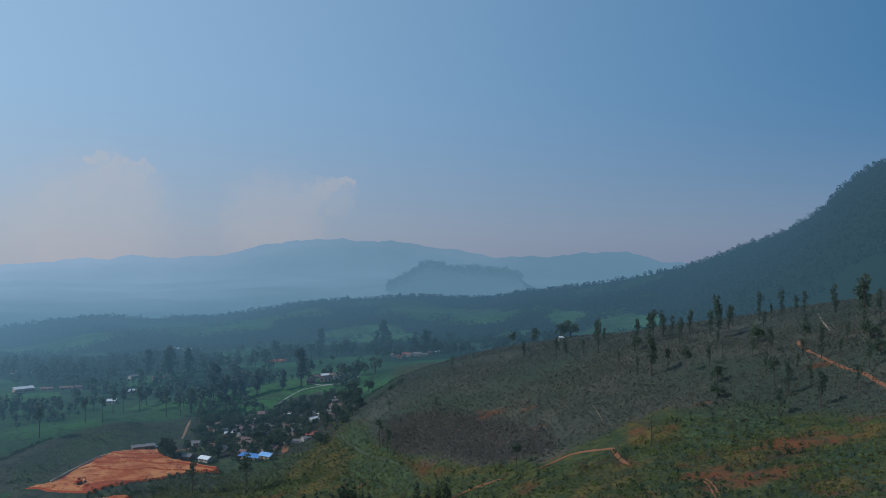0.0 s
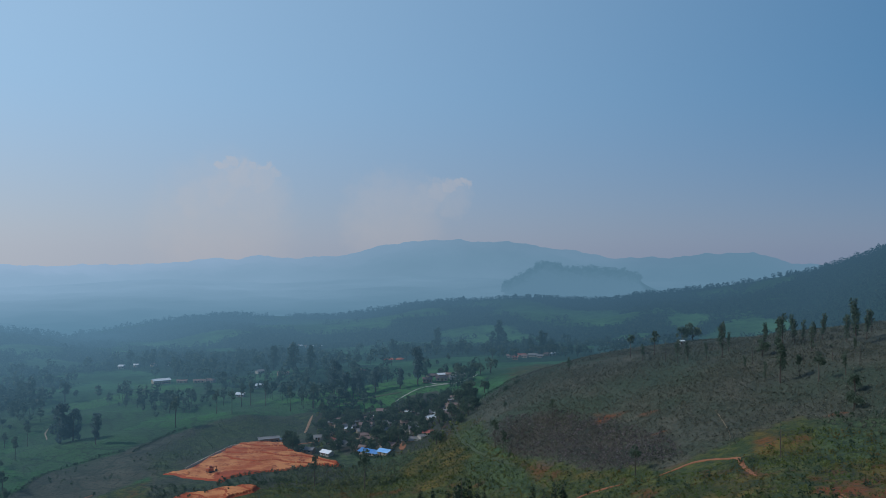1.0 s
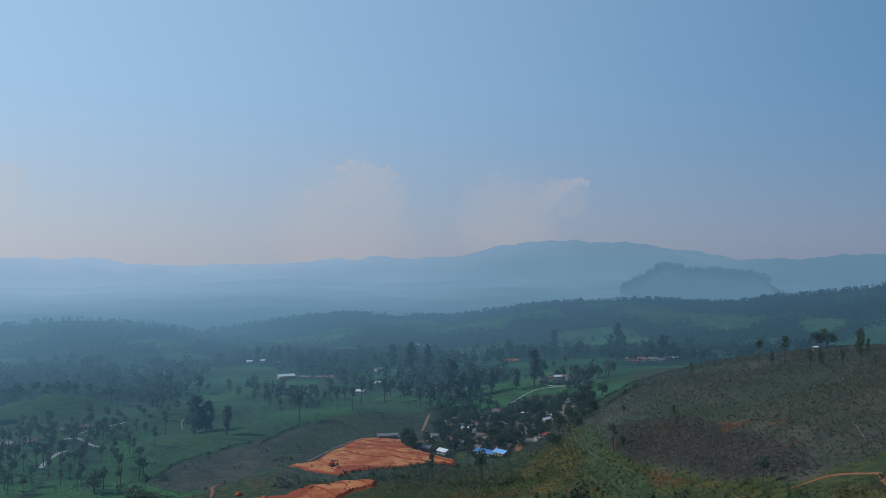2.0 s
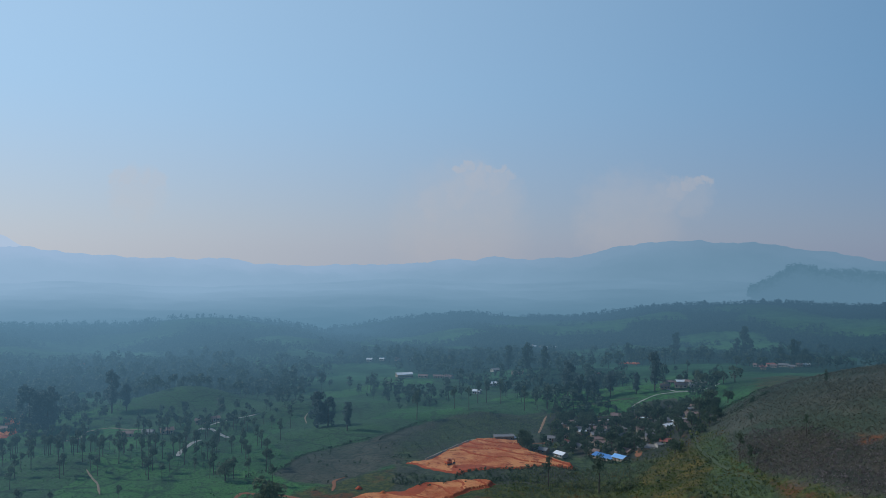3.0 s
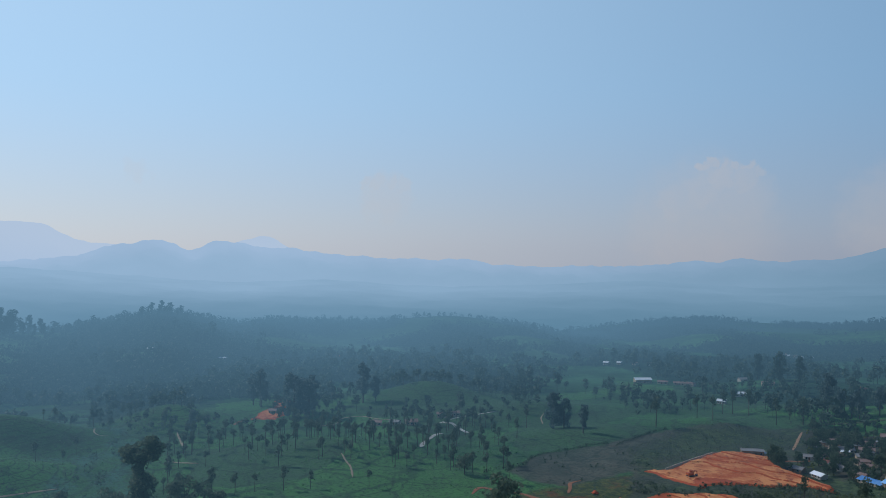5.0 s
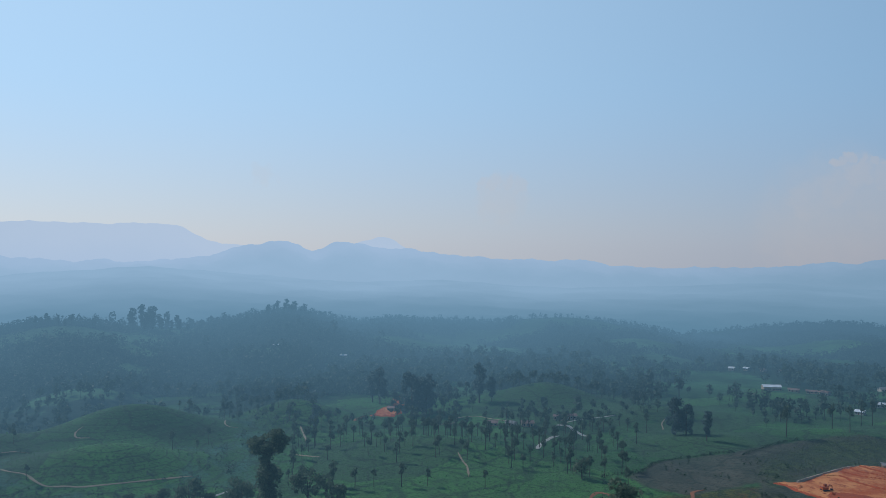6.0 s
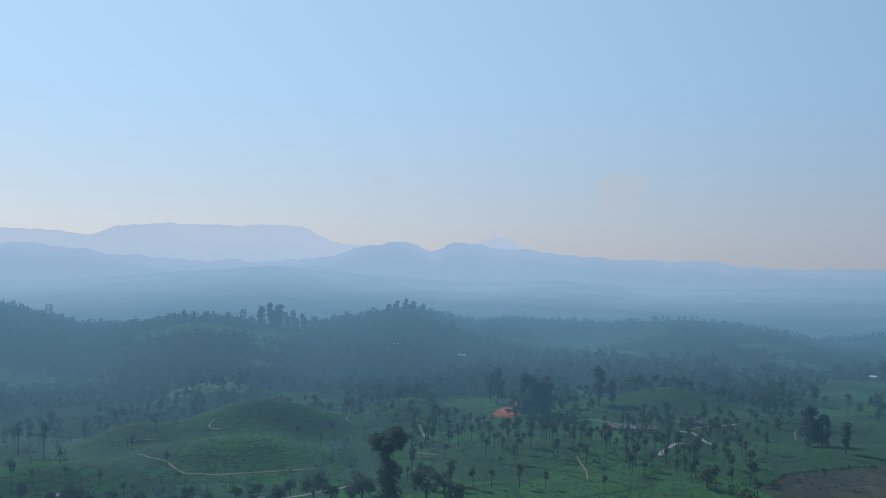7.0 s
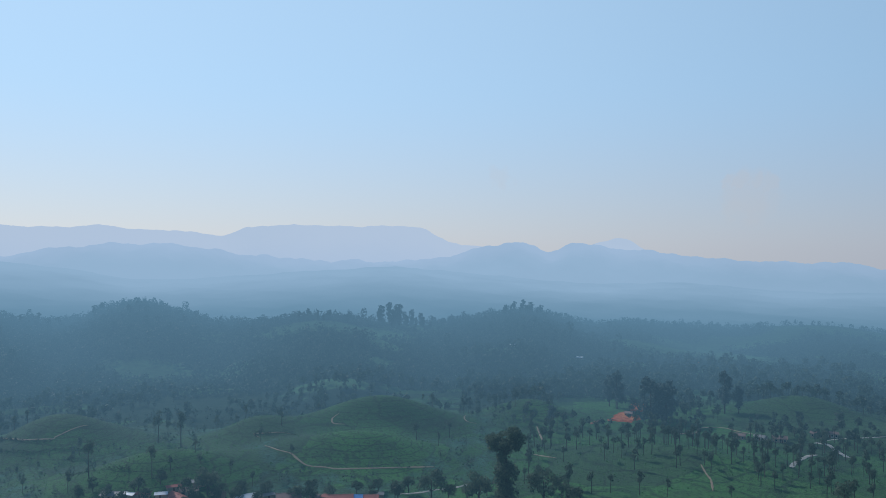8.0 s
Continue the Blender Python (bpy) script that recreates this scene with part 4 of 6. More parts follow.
# ================= trees =================
def tree_meshes(kind, seed):
    """Trunk and crown meshes of one tree, at its real size, foot at the origin."""
    rng = np.random.default_rng(seed)
    u = rng.uniform
    bend = rng.normal(size=2) * 0.25
    limbs = []
    if kind == "silver_oak":
        height, mat, size, per = 12.0, OAK_LEAF, 0.46, 44
        clumps = [(u(-1.3, 1.3), u(-1.3, 1.3), u(7.2, 10.6), u(0.9, 1.5), 0.9) for _ in range(6)] + [(bend[0], bend[1], 10.8, 1.3, 0.9)]
        trunk = [(0, 0, -0.5), (bend[0] * 0.4, bend[1] * 0.4, 5.0), (bend[0], bend[1], 10.5)], (0.24, 0.18, 0.06)
    elif kind == "tall_oak":
        height, mat, size, per = 14.0, OAK_LEAF, 0.42, 66
        start = u(3.5, 6.5)
        clumps = [(bend[0] * z / 14 + u(-0.9, 0.9), bend[1] * z / 14 + u(-0.9, 0.9), z, u(0.8, 1.35), 1.25) for z in np.linspace(start, 12.8, 9)]
        trunk = [(0, 0, -0.5), (bend[0] * 0.4, bend[1] * 0.4, 6.0), (bend[0], bend[1], 13.2)], (0.26, 0.18, 0.05)
    elif kind == "bare_tree":
        height, mat, size, per = 13.0, OAK_LEAF, 0.45, 12
        clumps = [(u(-1.0, 1.0), u(-1.0, 1.0), z, u(0.5, 1.0), 0.9) for z in (8.5, 9.8, 10.6, 11.4, 12.0)]
        trunk = [(0, 0, -0.5), (bend[0] * 0.4, bend[1] * 0.4, 6.0), (bend[0], bend[1], 12.2)], (0.22, 0.16, 0.05)
    elif kind in ("broad_tree", "garden_tree"):
        height, mat, size, per = 10.0, BROAD_LEAF if kind == "broad_tree" else GARDEN_LEAF, 0.6, 22
        clumps = []
        for _ in range(15):
            a, q, z = u(0, 6.283), u(0.2, 1) ** 0.6 * 3.4, u(3.6, 8.4)
            q *= math.sqrt(max(0.15, 1 - ((z - 5.4) / 3.8) ** 2))
            clumps.append((q * math.cos(a), q * math.sin(a), z, u(1.1, 1.9), 0.8))
        trunk = [(0, 0, -0.5), (0.1, 0, 2.2), (bend[0], bend[1], 6.5)], (0.35, 0.28, 0.10)
        limbs = [((0.1, 0, 2.2), c[:3], 0.14) for c in clumps[:5]]
    elif kind in ("gum_tree", "misty_gum"):
        height, mat, size, per = 28.0, BLUE_LEAF if kind == "gum_tree" else VALLEY_LEAF, 1.1, 11
        clumps = []
        for z in np.linspace(7.0 if kind == "gum_tree" else 3.0, 26.0, 24):
            a = u(0, 6.283)
            q = u(0.2, 1) * 5.0 * math.sqrt(max(0.1, 1 - ((z - 17) / 11) ** 2))
            clumps.append((q * math.cos(a), q * math.sin(a), z, u(1.7, 3.0), 0.85))
        trunk = [(0, 0, -0.5), (bend[0], bend[1], 10.0), (bend[0] * 2, bend[1] * 2, 24.0)], (0.65, 0.48, 0.12)
        limbs = [((bend[0], bend[1], 10.0), c[:3], 0.22) for c in clumps[:6]]
    elif kind == "dense_gum":
        height, mat, size, per = 28.0, BLUE_LEAF, 1.1, 12
        clumps = []
        for z in np.linspace(4.0, 25.5, 26):
            a = u(0, 6.283)
            q = u(0.3, 1) * 6.5 * math.sqrt(max(0.1, 1 - ((z - 14) / 14) ** 2))
            clumps.append((q * math.cos(a), q * math.sin(a), z, u(2.0, 3.2), 0.85))
        trunk = [(0, 0, -0.5), (bend[0], bend[1], 10.0), (bend[0] * 2, bend[1] * 2, 24.0)], (0.7, 0.5, 0.12)
    elif kind == "giant_tree":
        height, mat, size, per = 40.0, BROAD_LEAF, 0.75, 26
        clumps = []
        for _ in range(34):
            a, q, z = u(0, 6.283), u(0.05, 1) ** 0.5, u(-1, 1)
            q *= 6.6 * math.sqrt(1 - 0.8 * z * z)
            clumps.append((q * math.cos(a) + 0.8, q * math.sin(a), 33.0 + 4.6 * z, u(1.4, 2.4), 0.8))
        clumps += [(u(-1.4, 1.9), u(-1.5, 1.5), z, u(1.7, 2.5), 1.1) for z in np.linspace(19, 30, 12)]
        clumps += [(u(-2.8, 2.8), u(-2.8, 2.8), z, u(2.0, 3.0), 1.1) for z in np.linspace(3, 20, 22)]
        trunk = [(0, 0, -1), (0.3, 0, 15.0), (0.8, 0.2, 34.0)], (1.0, 0.7, 0.2)
        limbs = [((0.6, 0.1, 27.0), c[:3], 0.3) for c in clumps[:7]]
    elif kind == "cypress":
        height, mat, size, per = 12.0, CONIFER_LEAF, 0.5, 26
        clumps = [(u(-0.25, 0.25), u(-0.25, 0.25), z, 1.9 * (1 - z / 13.2) + 0.25, 1.0) for z in np.linspace(1.2, 11.6, 11)]
        trunk = [(0, 0, -0.5), (0, 0, 6.0), (0, 0, 11.5)], (0.28, 0.18, 0.04)
    else:  # round_bush
        height, mat, size, per = 3.0, BUSH_LEAF, 0.42, 22
        clumps = [(u(-1.1, 1.1), u(-1.1, 1.1), u(0.7, 2.0), u(0.7, 1.2), 0.85) for _ in range(6)]
        trunk = [(0, 0, -0.4), (0, 0, 0.6), (0.1, 0, 1.6)], (0.12, 0.10, 0.05)
    wood = [tube(*trunk, 7)] + [tube((a, tuple(0.5 * (p + q) + 0.15 * rng.normal() for p, q in zip(a, b)), b), (r, r * 0.7, r * 0.25), 5) for a, b, r in limbs]
    return height, mesh_of("trunk", *joined(*wood), BARK, smooth=True), mesh_of("crown", *leaf_cloud(rng, clumps, size, per), mat)


MADE = {}
rand = random.Random(11)


def plant(kind, x, y, height, label, category="tree", group="", variants=4, wide=1.0):
    """One tree, its foot on the ground, as a thing with trunk and crown."""
    key = (kind, rand.randrange(variants), label)
    seat = Matrix.Translation((x, y, float(surface_z(x, y)) - 0.1)) @ pose(0, 0, 0, 0, 0, rand.uniform(0, 360))
    if key not in MADE:
        full, trunk, crown = tree_meshes(kind, key[1] * 7 + len(kind))
        s = height / full
        ob = thing(kind, label, category, seat @ Matrix.Diagonal((s * wide, s * wide, s, 1)), group)
        part("trunk", trunk, ob), part("crown", crown, ob)
        MADE[key] = ob, full, s, s * wide
        return ob
    ob, full, s0, w0 = MADE[key]
    s = height / full
    return copy_thing(ob, seat @ Matrix.Diagonal((s * wide / w0, s * wide / w0, s / s0, 1)))


HILL_TREES = ((43, 490, 13.9), (48, 469, 9.8), (56, 482, 15.0), (58, 448, 11.7), (63, 437, 12.9), (67, 429, 11.8), (77, 433, 9), (83, 422, 17.8), (91, 393, 9.4), (93, 353, 18.9), (106, 345, 12.5),
              (102, 358, 9.6), (89, 362, 8.7), (119, 398, 12.5), (117, 347, 10.4), (126, 357, 10.0), (136, 348, 9.6), (144, 348, 11.8), (156, 340, 12.4), (153, 320, 13.3), (152, 304, 9.8), (124, 296, 12.3),
              (124, 284, 12.7), (112, 263, 9.7), (126, 264, 13.5), (142, 271, 9.3), (156, 290, 10.9), (173, 339, 9.3), (69, 261, 11.8), (27, 286, 11.1), (6, 481, 9.0))
MORE_TREES = ((168, 352, 8), (178, 330, 9), (160, 318, 7), (166, 300, 8), (140, 312, 7), (130, 318, 8), (134, 288, 9), (147, 258, 8), (150, 330, 8), (112, 322, 8), (104, 300, 7), (158, 274, 9), (120, 372, 8), (110, 380, 9), (132, 380, 8), (148, 372, 9), (86, 386, 7), (98, 404, 9))
CREST_TREES = ((106, 433, 12.5), (108, 414, 16.5), (113, 425, 16.3), (117, 419, 13.0), (124, 428, 11.0), (128, 425, 9.6), (131, 421, 13.9), (138, 408, 13.7), (138, 396, 22.9), (147, 408, 14.9), (170, 426, 15.6),
               (175, 422, 8.8), (181, 423, 14.7), (185, 415, 11.0), (187, 410, 13.4), (200, 405, 14.4), (182, 342, 26.0), (197, 369, 20.3), (196, 355, 14.9), (93, 472, 14.1), (91, 447, 11.0),
               (110, 446, 12.0), (121, 436, 14.0), (142, 420, 12.0), (155, 424, 11.0), (190, 384, 12.0), (170, 372, 9.5), (161, 398, 10.0))
TEA_TREES = ((-96, 388, 20.3), (-122, 388, 16.4), (-245, 482, 21), (-221, 516, 16.7), (-233, 518, 17.0), (-219, 574, 20), (-193, 555, 19), (-186, 563, 13.1), (-180, 569, 19), (-233, 579, 18.3), (-238, 573, 18.3),
             (-29, 436, 7.7), (-3, 396, 9.1), (-31, 394, 14.3), (-26, 379, 11.3), (-164, 607, 17.7), (-106, 761, 12.9), (-308, 391, 12.8), (-287, 372, 10.1), (-302, 406, 14.0), (-317, 437, 13.7),
             (-417, -10, 18), (-403, 18, 16), (-424, 40, 7.5), (-507, 26, 20), (-492, 38, 21))
GUM_TREES = ((-175, 606, 28.8), (-164, 596, 20.1), (-152, 598, 20.8), (-157, 598, 16.0), (-141, 604, 19.9), (-122, 607, 17.1), (-110, 616, 31),
             (-518, 364, 30), (-530, 365, 25.5), (-460, 418, 32), (-270, 433, 19), (-456, 269, 18), (-452, 424, 20), (-488, 410, 15))
FAR_GUMS = ((-75, 1005, 35.8), (-191, 909, 21.6), (-18, 871, 26.0), (-253, 735, 27), (-291, 784, 25.9), (-237, 739, 22.7), (-153, 1000, 27.7), (-68, 1000, 24), (-84, 1008, 22), (-30, 868, 18), (-8, 866, 17))
DENSE_GUMS = ((-467, 357, 33), (-460, 365, 31), (-475, 370, 27))
ROUND_TREES = ((-274, 322, 12.9), (-221, 287, 20.0), (-326, 188, 19), (-342, 162, 16), (-313, 194, 14.5), (-388, 42, 14), (-362, 128, 9.9), (-56, 661, 14), (-79, 623, 15), (-27, 864, 12.5), (-11, 870, 13.3),
               (81, 541, 12.0), (88, 545, 13.0), (-358, 144, 15), (-394, -2, 7.3), (-396, 10, 6.4), (-382, 68, 8.5), (-370, 96, 7.5), (-347, 158, 9), (-350, 170, 8), (-374, 80, 8), (-389, 412, 7.5), (-331, 201, 12))
for x, y, h in HILL_TREES:
    plant(rand.choice(("tall_oak", "tall_oak", "bare_tree", "silver_oak")), x, y, h, "slender lopped silver oak on the cleared hillside", group="hillside trees")
for x, y, h in MORE_TREES:
    plant(rand.choice(("tall_oak", "broad_tree", "bare_tree")), x, y, h, "small lopped tree on the cleared hillside", group="hillside trees")
for x, y, h in CREST_TREES:
    plant("tall_oak", x, y, h, "tall narrow silver oak along the hill crest", group="hillside trees")
for x, y, h in TEA_TREES:
    plant("silver_oak", x, y, h, "tall silver oak shading the tea", group="shade trees", wide=0.85)
for x, y, h in GUM_TREES:
    plant("gum_tree", x, y, h, "big dark blue gum with a deep crown", group="gum trees", wide=0.9)
for x, y, h in FAR_GUMS:
    plant("misty_gum", x, y, h, "tall gum tree in the misty valley", group="gum trees")
for x, y, h in DENSE_GUMS:
    plant("dense_gum", x, y, h, "broad dense gum tree by the bare yard", group="gum trees")
for x, y, h in ((-296, 438, 25), (-291, 443, 20)):
    plant("dense_gum", x, y, h, "broad dark tree with a deep crown over the tea", group="gum trees", variants=2, wide=0.95)
for x, y, h in ((-58, 842, 10), (-46, 852, 12), (-33, 853, 9), (-20, 856, 11), (-6, 860, 12), (4, 858, 10), (-70, 846, 11), (-96, 668, 8), (-84, 660, 9), (-74, 652, 11), (-68, 646, 12), (-112, 664, 7), (-64, 655, 10), (-100, 676, 9)):
    plant("garden_tree", x, y, h, "dark leafy tree among the hamlet houses", group="leafy trees")
for x, y, h in ROUND_TREES:
    plant("broad_tree", x, y, h, "round dark leafy tree beside the tea", group="leafy trees")
for az, h in ((71.8, 22), (71.2, 27), (70.5, 28), (69.6, 20), (68.9, 18), (77.6, 12), (77.0, 13), (76.3, 11), (75.5, 12), (74.2, 9), (62.8, 14), (62.2, 17), (61.6, 18), (61.0, 17), (60.3, 14), (90.6, 12), (91.1, 15), (93.2, 11), (94.4, 13), (95.4, 12)):
    for turn, share in ((0.0, 1.0), (rand.uniform(-0.5, 0.5), rand.uniform(0.5, 0.8)), (rand.uniform(-0.7, 0.7), rand.uniform(0.4, 0.7))):
        r = float(along(az, RANGE_LEFT, 1)) - 15 + rand.uniform(-14, 14)
        plant("misty_gum", -r * math.sin(radians(az + turn)), r * math.cos(radians(az + turn)), h * share, "tall gum tree on the misty ridge", group="gum trees", wide=rand.uniform(1.0, 1.5))
for x, y, h in ((-400, 12, 8), (-398, 44, 9), (-392, 50, 7), (-395, 72, 7), (-386, 92, 8), (-380, 124, 8), (-374, 138, 9), (-402, -14, 8), (-408, -8, 7), (-398, 60, 6), (-378, 112, 7), (-366, 128, 8), (-388, 36, 8), (-404, 22, 8), (-356, 152, 9), (-350, 180, 8), (-394, 32, 9), (-386, 46, 8), (-383, 54, 10), (-380, 64, 7), (-379, 86, 9), (-376, 90, 7), (-370, 118, 7), (-391, 4, 8), (-393, 14, 7), (-388, -6, 8)):
    plant("garden_tree", x * 0.985, y * 0.985, h, "dark garden tree by the estate cottages", group="leafy trees")
plant("giant_tree", -328, 169, 41.0, "giant lone tree with a two tiered crown", variants=1, wide=1.2)
for x, y, h in ((-42, 330, 11.6), (-36, 322, 13.1), (-39, 322, 15.4), (-32, 320, 9.8), (-54, 342, 9.1), (-9, 293, 10.5), (-1, 282, 11.0), (-46, 334, 8.1), (-60, 346, 9.3), (-5, 288, 8.5), (2, 284, 9.0), (-29, 316, 9.0)):
    plant("cypress", x, y, h, "dark pointed cypress on the meadow", group="cypresses", wide=1.35)

def scatter(count, lo_az, hi_az, lo_r, hi_r, gap, seed, keep=None):
    """Places on the plan, evenly strewn over a sector, no two nearer than gap."""
    rng = np.random.default_rng(seed)
    a = np.radians(rng.uniform(lo_az, hi_az, count * 12))
    r = np.sqrt(rng.uniform(lo_r ** 2, hi_r ** 2, count * 12))
    x, y = -r * np.sin(a), r * np.cos(a)
    if keep:
        good = keep(x, y, rng)
        x, y = x[good], y[good]
    got, taken = [], set()
    for p, q in zip(x.tolist(), y.tolist()):
        i, j = int(p // gap), int(q // gap)
        if (i, j) in taken:
            continue
        taken.update(((i, j), (i + 1, j), (i, j + 1)) if (i + j) % 2 else ((i, j), (i - 1, j), (i, j - 1)))
        got.append((p, q))
        if len(got) == count:
            break
    return got


def tea_ground(x, y, rng):
    good = np.ones(x.shape, bool)
    for area in (SCRUB, PRUNED, FALLOW, VILLAGE, SITE, SITE_LOW):
        good &= inside(x, y, area, 1) < 0.5
    return good


def shaded(x, y, rng):
    return tea_ground(x, y, rng) & (wavy(x, y, 26.0, 3.0) + rng.uniform(-0.5, 0.8, x.shape) > 0)


for x, y in scatter(190, 36.5, 61.5, 395, 560, 6.0, 21, shaded):
    plant("silver_oak", x, y, rand.uniform(8.5, 13.5), "young silver oak shade tree among tea bushes", group="shade trees", variants=6)
for x, y in scatter(30, 66, 97, 400, 560, 14.0, 22, shaded):
    plant("silver_oak", x, y, rand.uniform(6, 11), "young silver oak shade tree among tea bushes", group="shade trees", variants=6)



# ================= houses =================
def house(name, label, x, y, turn, w, d, h, wall_mat, roof_mat, pitch=22.0, category="house", group="", windows=3, lift=0.0):
    """A small house: walls with gables, a sheet roof of two slopes with eaves, a door and windows."""
    z = min(float(surface_z(x + a, y + b)) for a in (-w / 3, w / 3) for b in (-d / 3, d / 3)) + lift
    ob = thing(name, label, category, pose(x, y, z, 0, 0, turn), group)
    rise = d / 2 * math.tan(radians(pitch))
    hw, hd = w / 2, d / 2
    v = [(-hw, -hd, -2.6), (hw, -hd, -2.6), (hw, hd, -2.6), (-hw, hd, -2.6), (-hw, -hd, h), (hw, -hd, h), (hw, hd, h), (-hw, hd, h), (-hw, 0, h + rise), (hw, 0, h + rise)]
    f = [(0, 1, 5, 4), (1, 2, 6, 9, 5), (2, 3, 7, 6), (3, 0, 4, 8, 7), (4, 5, 9, 8), (6, 7, 8, 9)]
    part("wall", mesh_of("wall", v, f, wall_mat), ob)
    slope, over = math.hypot(hd, rise), 0.6
    for side in (-1, 1):
        n = max(3, int(w / 2.2))
        sheets = []
        for i in range(n):
            cx = -hw - over + (w + 2 * over) * (i + 0.5) / n
            sheets.append(box(cx, side * (hd + over * 0.6) / 2, h + rise / 2 - over * 0.12 + 0.1 + 0.02 * (i % 2), (w + 2 * over) / n * 1.03, slope + over, 0.07, 0, -side * pitch))
        part("roof", mesh_of("roof", *joined(*sheets), roof_mat), ob)
    part("ridge_cap", mesh_of("ridge_cap", *box(0, 0, h + rise + 0.14, w + 2 * over, 0.4, 0.10), roof_mat), ob)
    for side in (-1, 1):
        door_at = rand.uniform(-hw * 0.4, hw * 0.4)
        if side < 0:
            part("door", mesh_of("door", *box(door_at, -hd - 0.03, 1.0, 0.95, 0.10, 2.0), WOOD), ob)
        for i in range(windows):
            wx = -hw + w * (i + 0.5) / windows
            if side < 0 and abs(wx - door_at) < 1.0:
                continue
            pane = part("window", mesh_of("window", *box(wx, side * (hd + 0.02), 1.55, 1.0, 0.08, 1.0), GLASS_DARK), ob)
            part("frame", mesh_of("frame", *joined(box(wx, side * (hd + 0.05), 2.1, 1.25, 0.12, 0.12), box(wx, side * (hd + 0.05), 1.0, 1.25, 0.14, 0.12),
                                                   box(wx - 0.56, side * (hd + 0.05), 1.55, 0.12, 0.12, 1.0), box(wx + 0.56, side * (hd + 0.05), 1.55, 0.12, 0.12, 1.0)), WALL_WHITE), pane)
    return ob


ROW = "village houses"
house("row_house", "long low house with a bright blue sheet roof", -107.5, 449.5, -25, 13, 7.5, 2.2, WALL_CREAM, ROOF_BLUE, 16, group=ROW, windows=5)
house("row_house", "end house with a faded light blue sheet roof", -98.2, 446.2, -25, 7, 6.5, 2.2, WALL_CREAM, ROOF_LIGHT_BLUE, 18, group=ROW, windows=2)
house("cottage", "small house with a rust red sheet roof", -99, 459, -25, 9, 6, 2.2, WALL_CREAM, ROOF_RUST, group=ROW)
house("cottage", "house with a shining white sheet roof among trees", -133, 447, -28, 6.5, 5, 2.2, WALL_WHITE, ROOF_WHITE, group=ROW)
house("cottage", "grey roofed house beside an orange dirt yard", -85, 461, 12, 13, 7, 2.2, WALL_BROWN, ROOF_GREY, group=ROW)
house("cottage", "small red roofed house at the meadow edge", -76, 464, 12, 7, 5, 2.4, WALL_CREAM, ROOF_RED, group=ROW)
house("shed", "long grey work shed beside the cut terraces", -175, 464, 30, 12, 6, 3.0, WALL_BROWN, ROOF_GREY, 10, "shed", windows=4, lift=1.7)
house("shed", "small open shed with a pale roof", -167, 469, 30, 5, 4, 2.2, WALL_WHITE, ROOF_WHITE, 8, "shed", windows=1, lift=1.7)
house("cottage", "white walled cottage with a pale sheet roof", -81.5, 503, 60, 8, 5.5, 2.4, WALL_WHITE, ROOF_WHITE, group=ROW)
house("cottage", "long grey roofed house on the village top", -78, 531, 15, 13, 7, 2.2, WALL_CREAM, ROOF_GREY, group=ROW)
house("cottage", "grey roofed house with cream walls", -78, 518, 10, 12, 7, 2.2, WALL_CREAM, ROOF_GREY, group=ROW)
house("cottage", "brown roofed house between garden trees", -87, 494, 5, 11, 6, 2.2, WALL_BROWN, ROOF_GREY, group=ROW)
house("cottage", "two level grey house among garden trees", -91, 482, 70, 10, 7, 3.6, WALL_WHITE, ROOF_GREY, group=ROW)
house("cottage", "rusty roofed house between garden trees", -105, 549, 20, 10, 6, 2.2, WALL_CREAM, ROOF_RUST, group=ROW)
house("cottage", "rusty roofed house near the tea path", -124, 561, 15, 12, 6, 2.2, WALL_CREAM, ROOF_RUST, group=ROW)
house("cottage", "cream walled house with a rusty roof", -128, 540, 20, 11, 6, 2.2, WALL_CREAM, ROOF_RUST, group=ROW)
house("cottage", "grey roofed cottage deep among trees", -110, 497, 40, 10, 6, 2.2, WALL_WHITE, ROOF_GREY, group=ROW)
house("cottage", "grey roofed cottage deep among trees", -125, 505, 30, 10, 6, 2.2, WALL_CREAM, ROOF_GREY, group=ROW)
house("cottage", "rusty roofed cottage beside the dirt lane", -143, 499, 30, 10, 6, 2.2, WALL_CREAM, ROOF_RUST, group=ROW)
house("cottage", "small grey cottage beside the dirt lane", -150, 487, 25, 7, 5, 2.2, WALL_WHITE, ROOF_GREY, group=ROW)
house("cottage", "grey roofed cottage deep among trees", -140, 520, 25, 9, 6, 2.2, WALL_CREAM, ROOF_GREY, group=ROW)
house("hut", "low hut with a green grey roof under trees", -146, 452, -10, 7, 5, 2.4, WALL_BROWN, ROOF_GREY, group=ROW, windows=2)
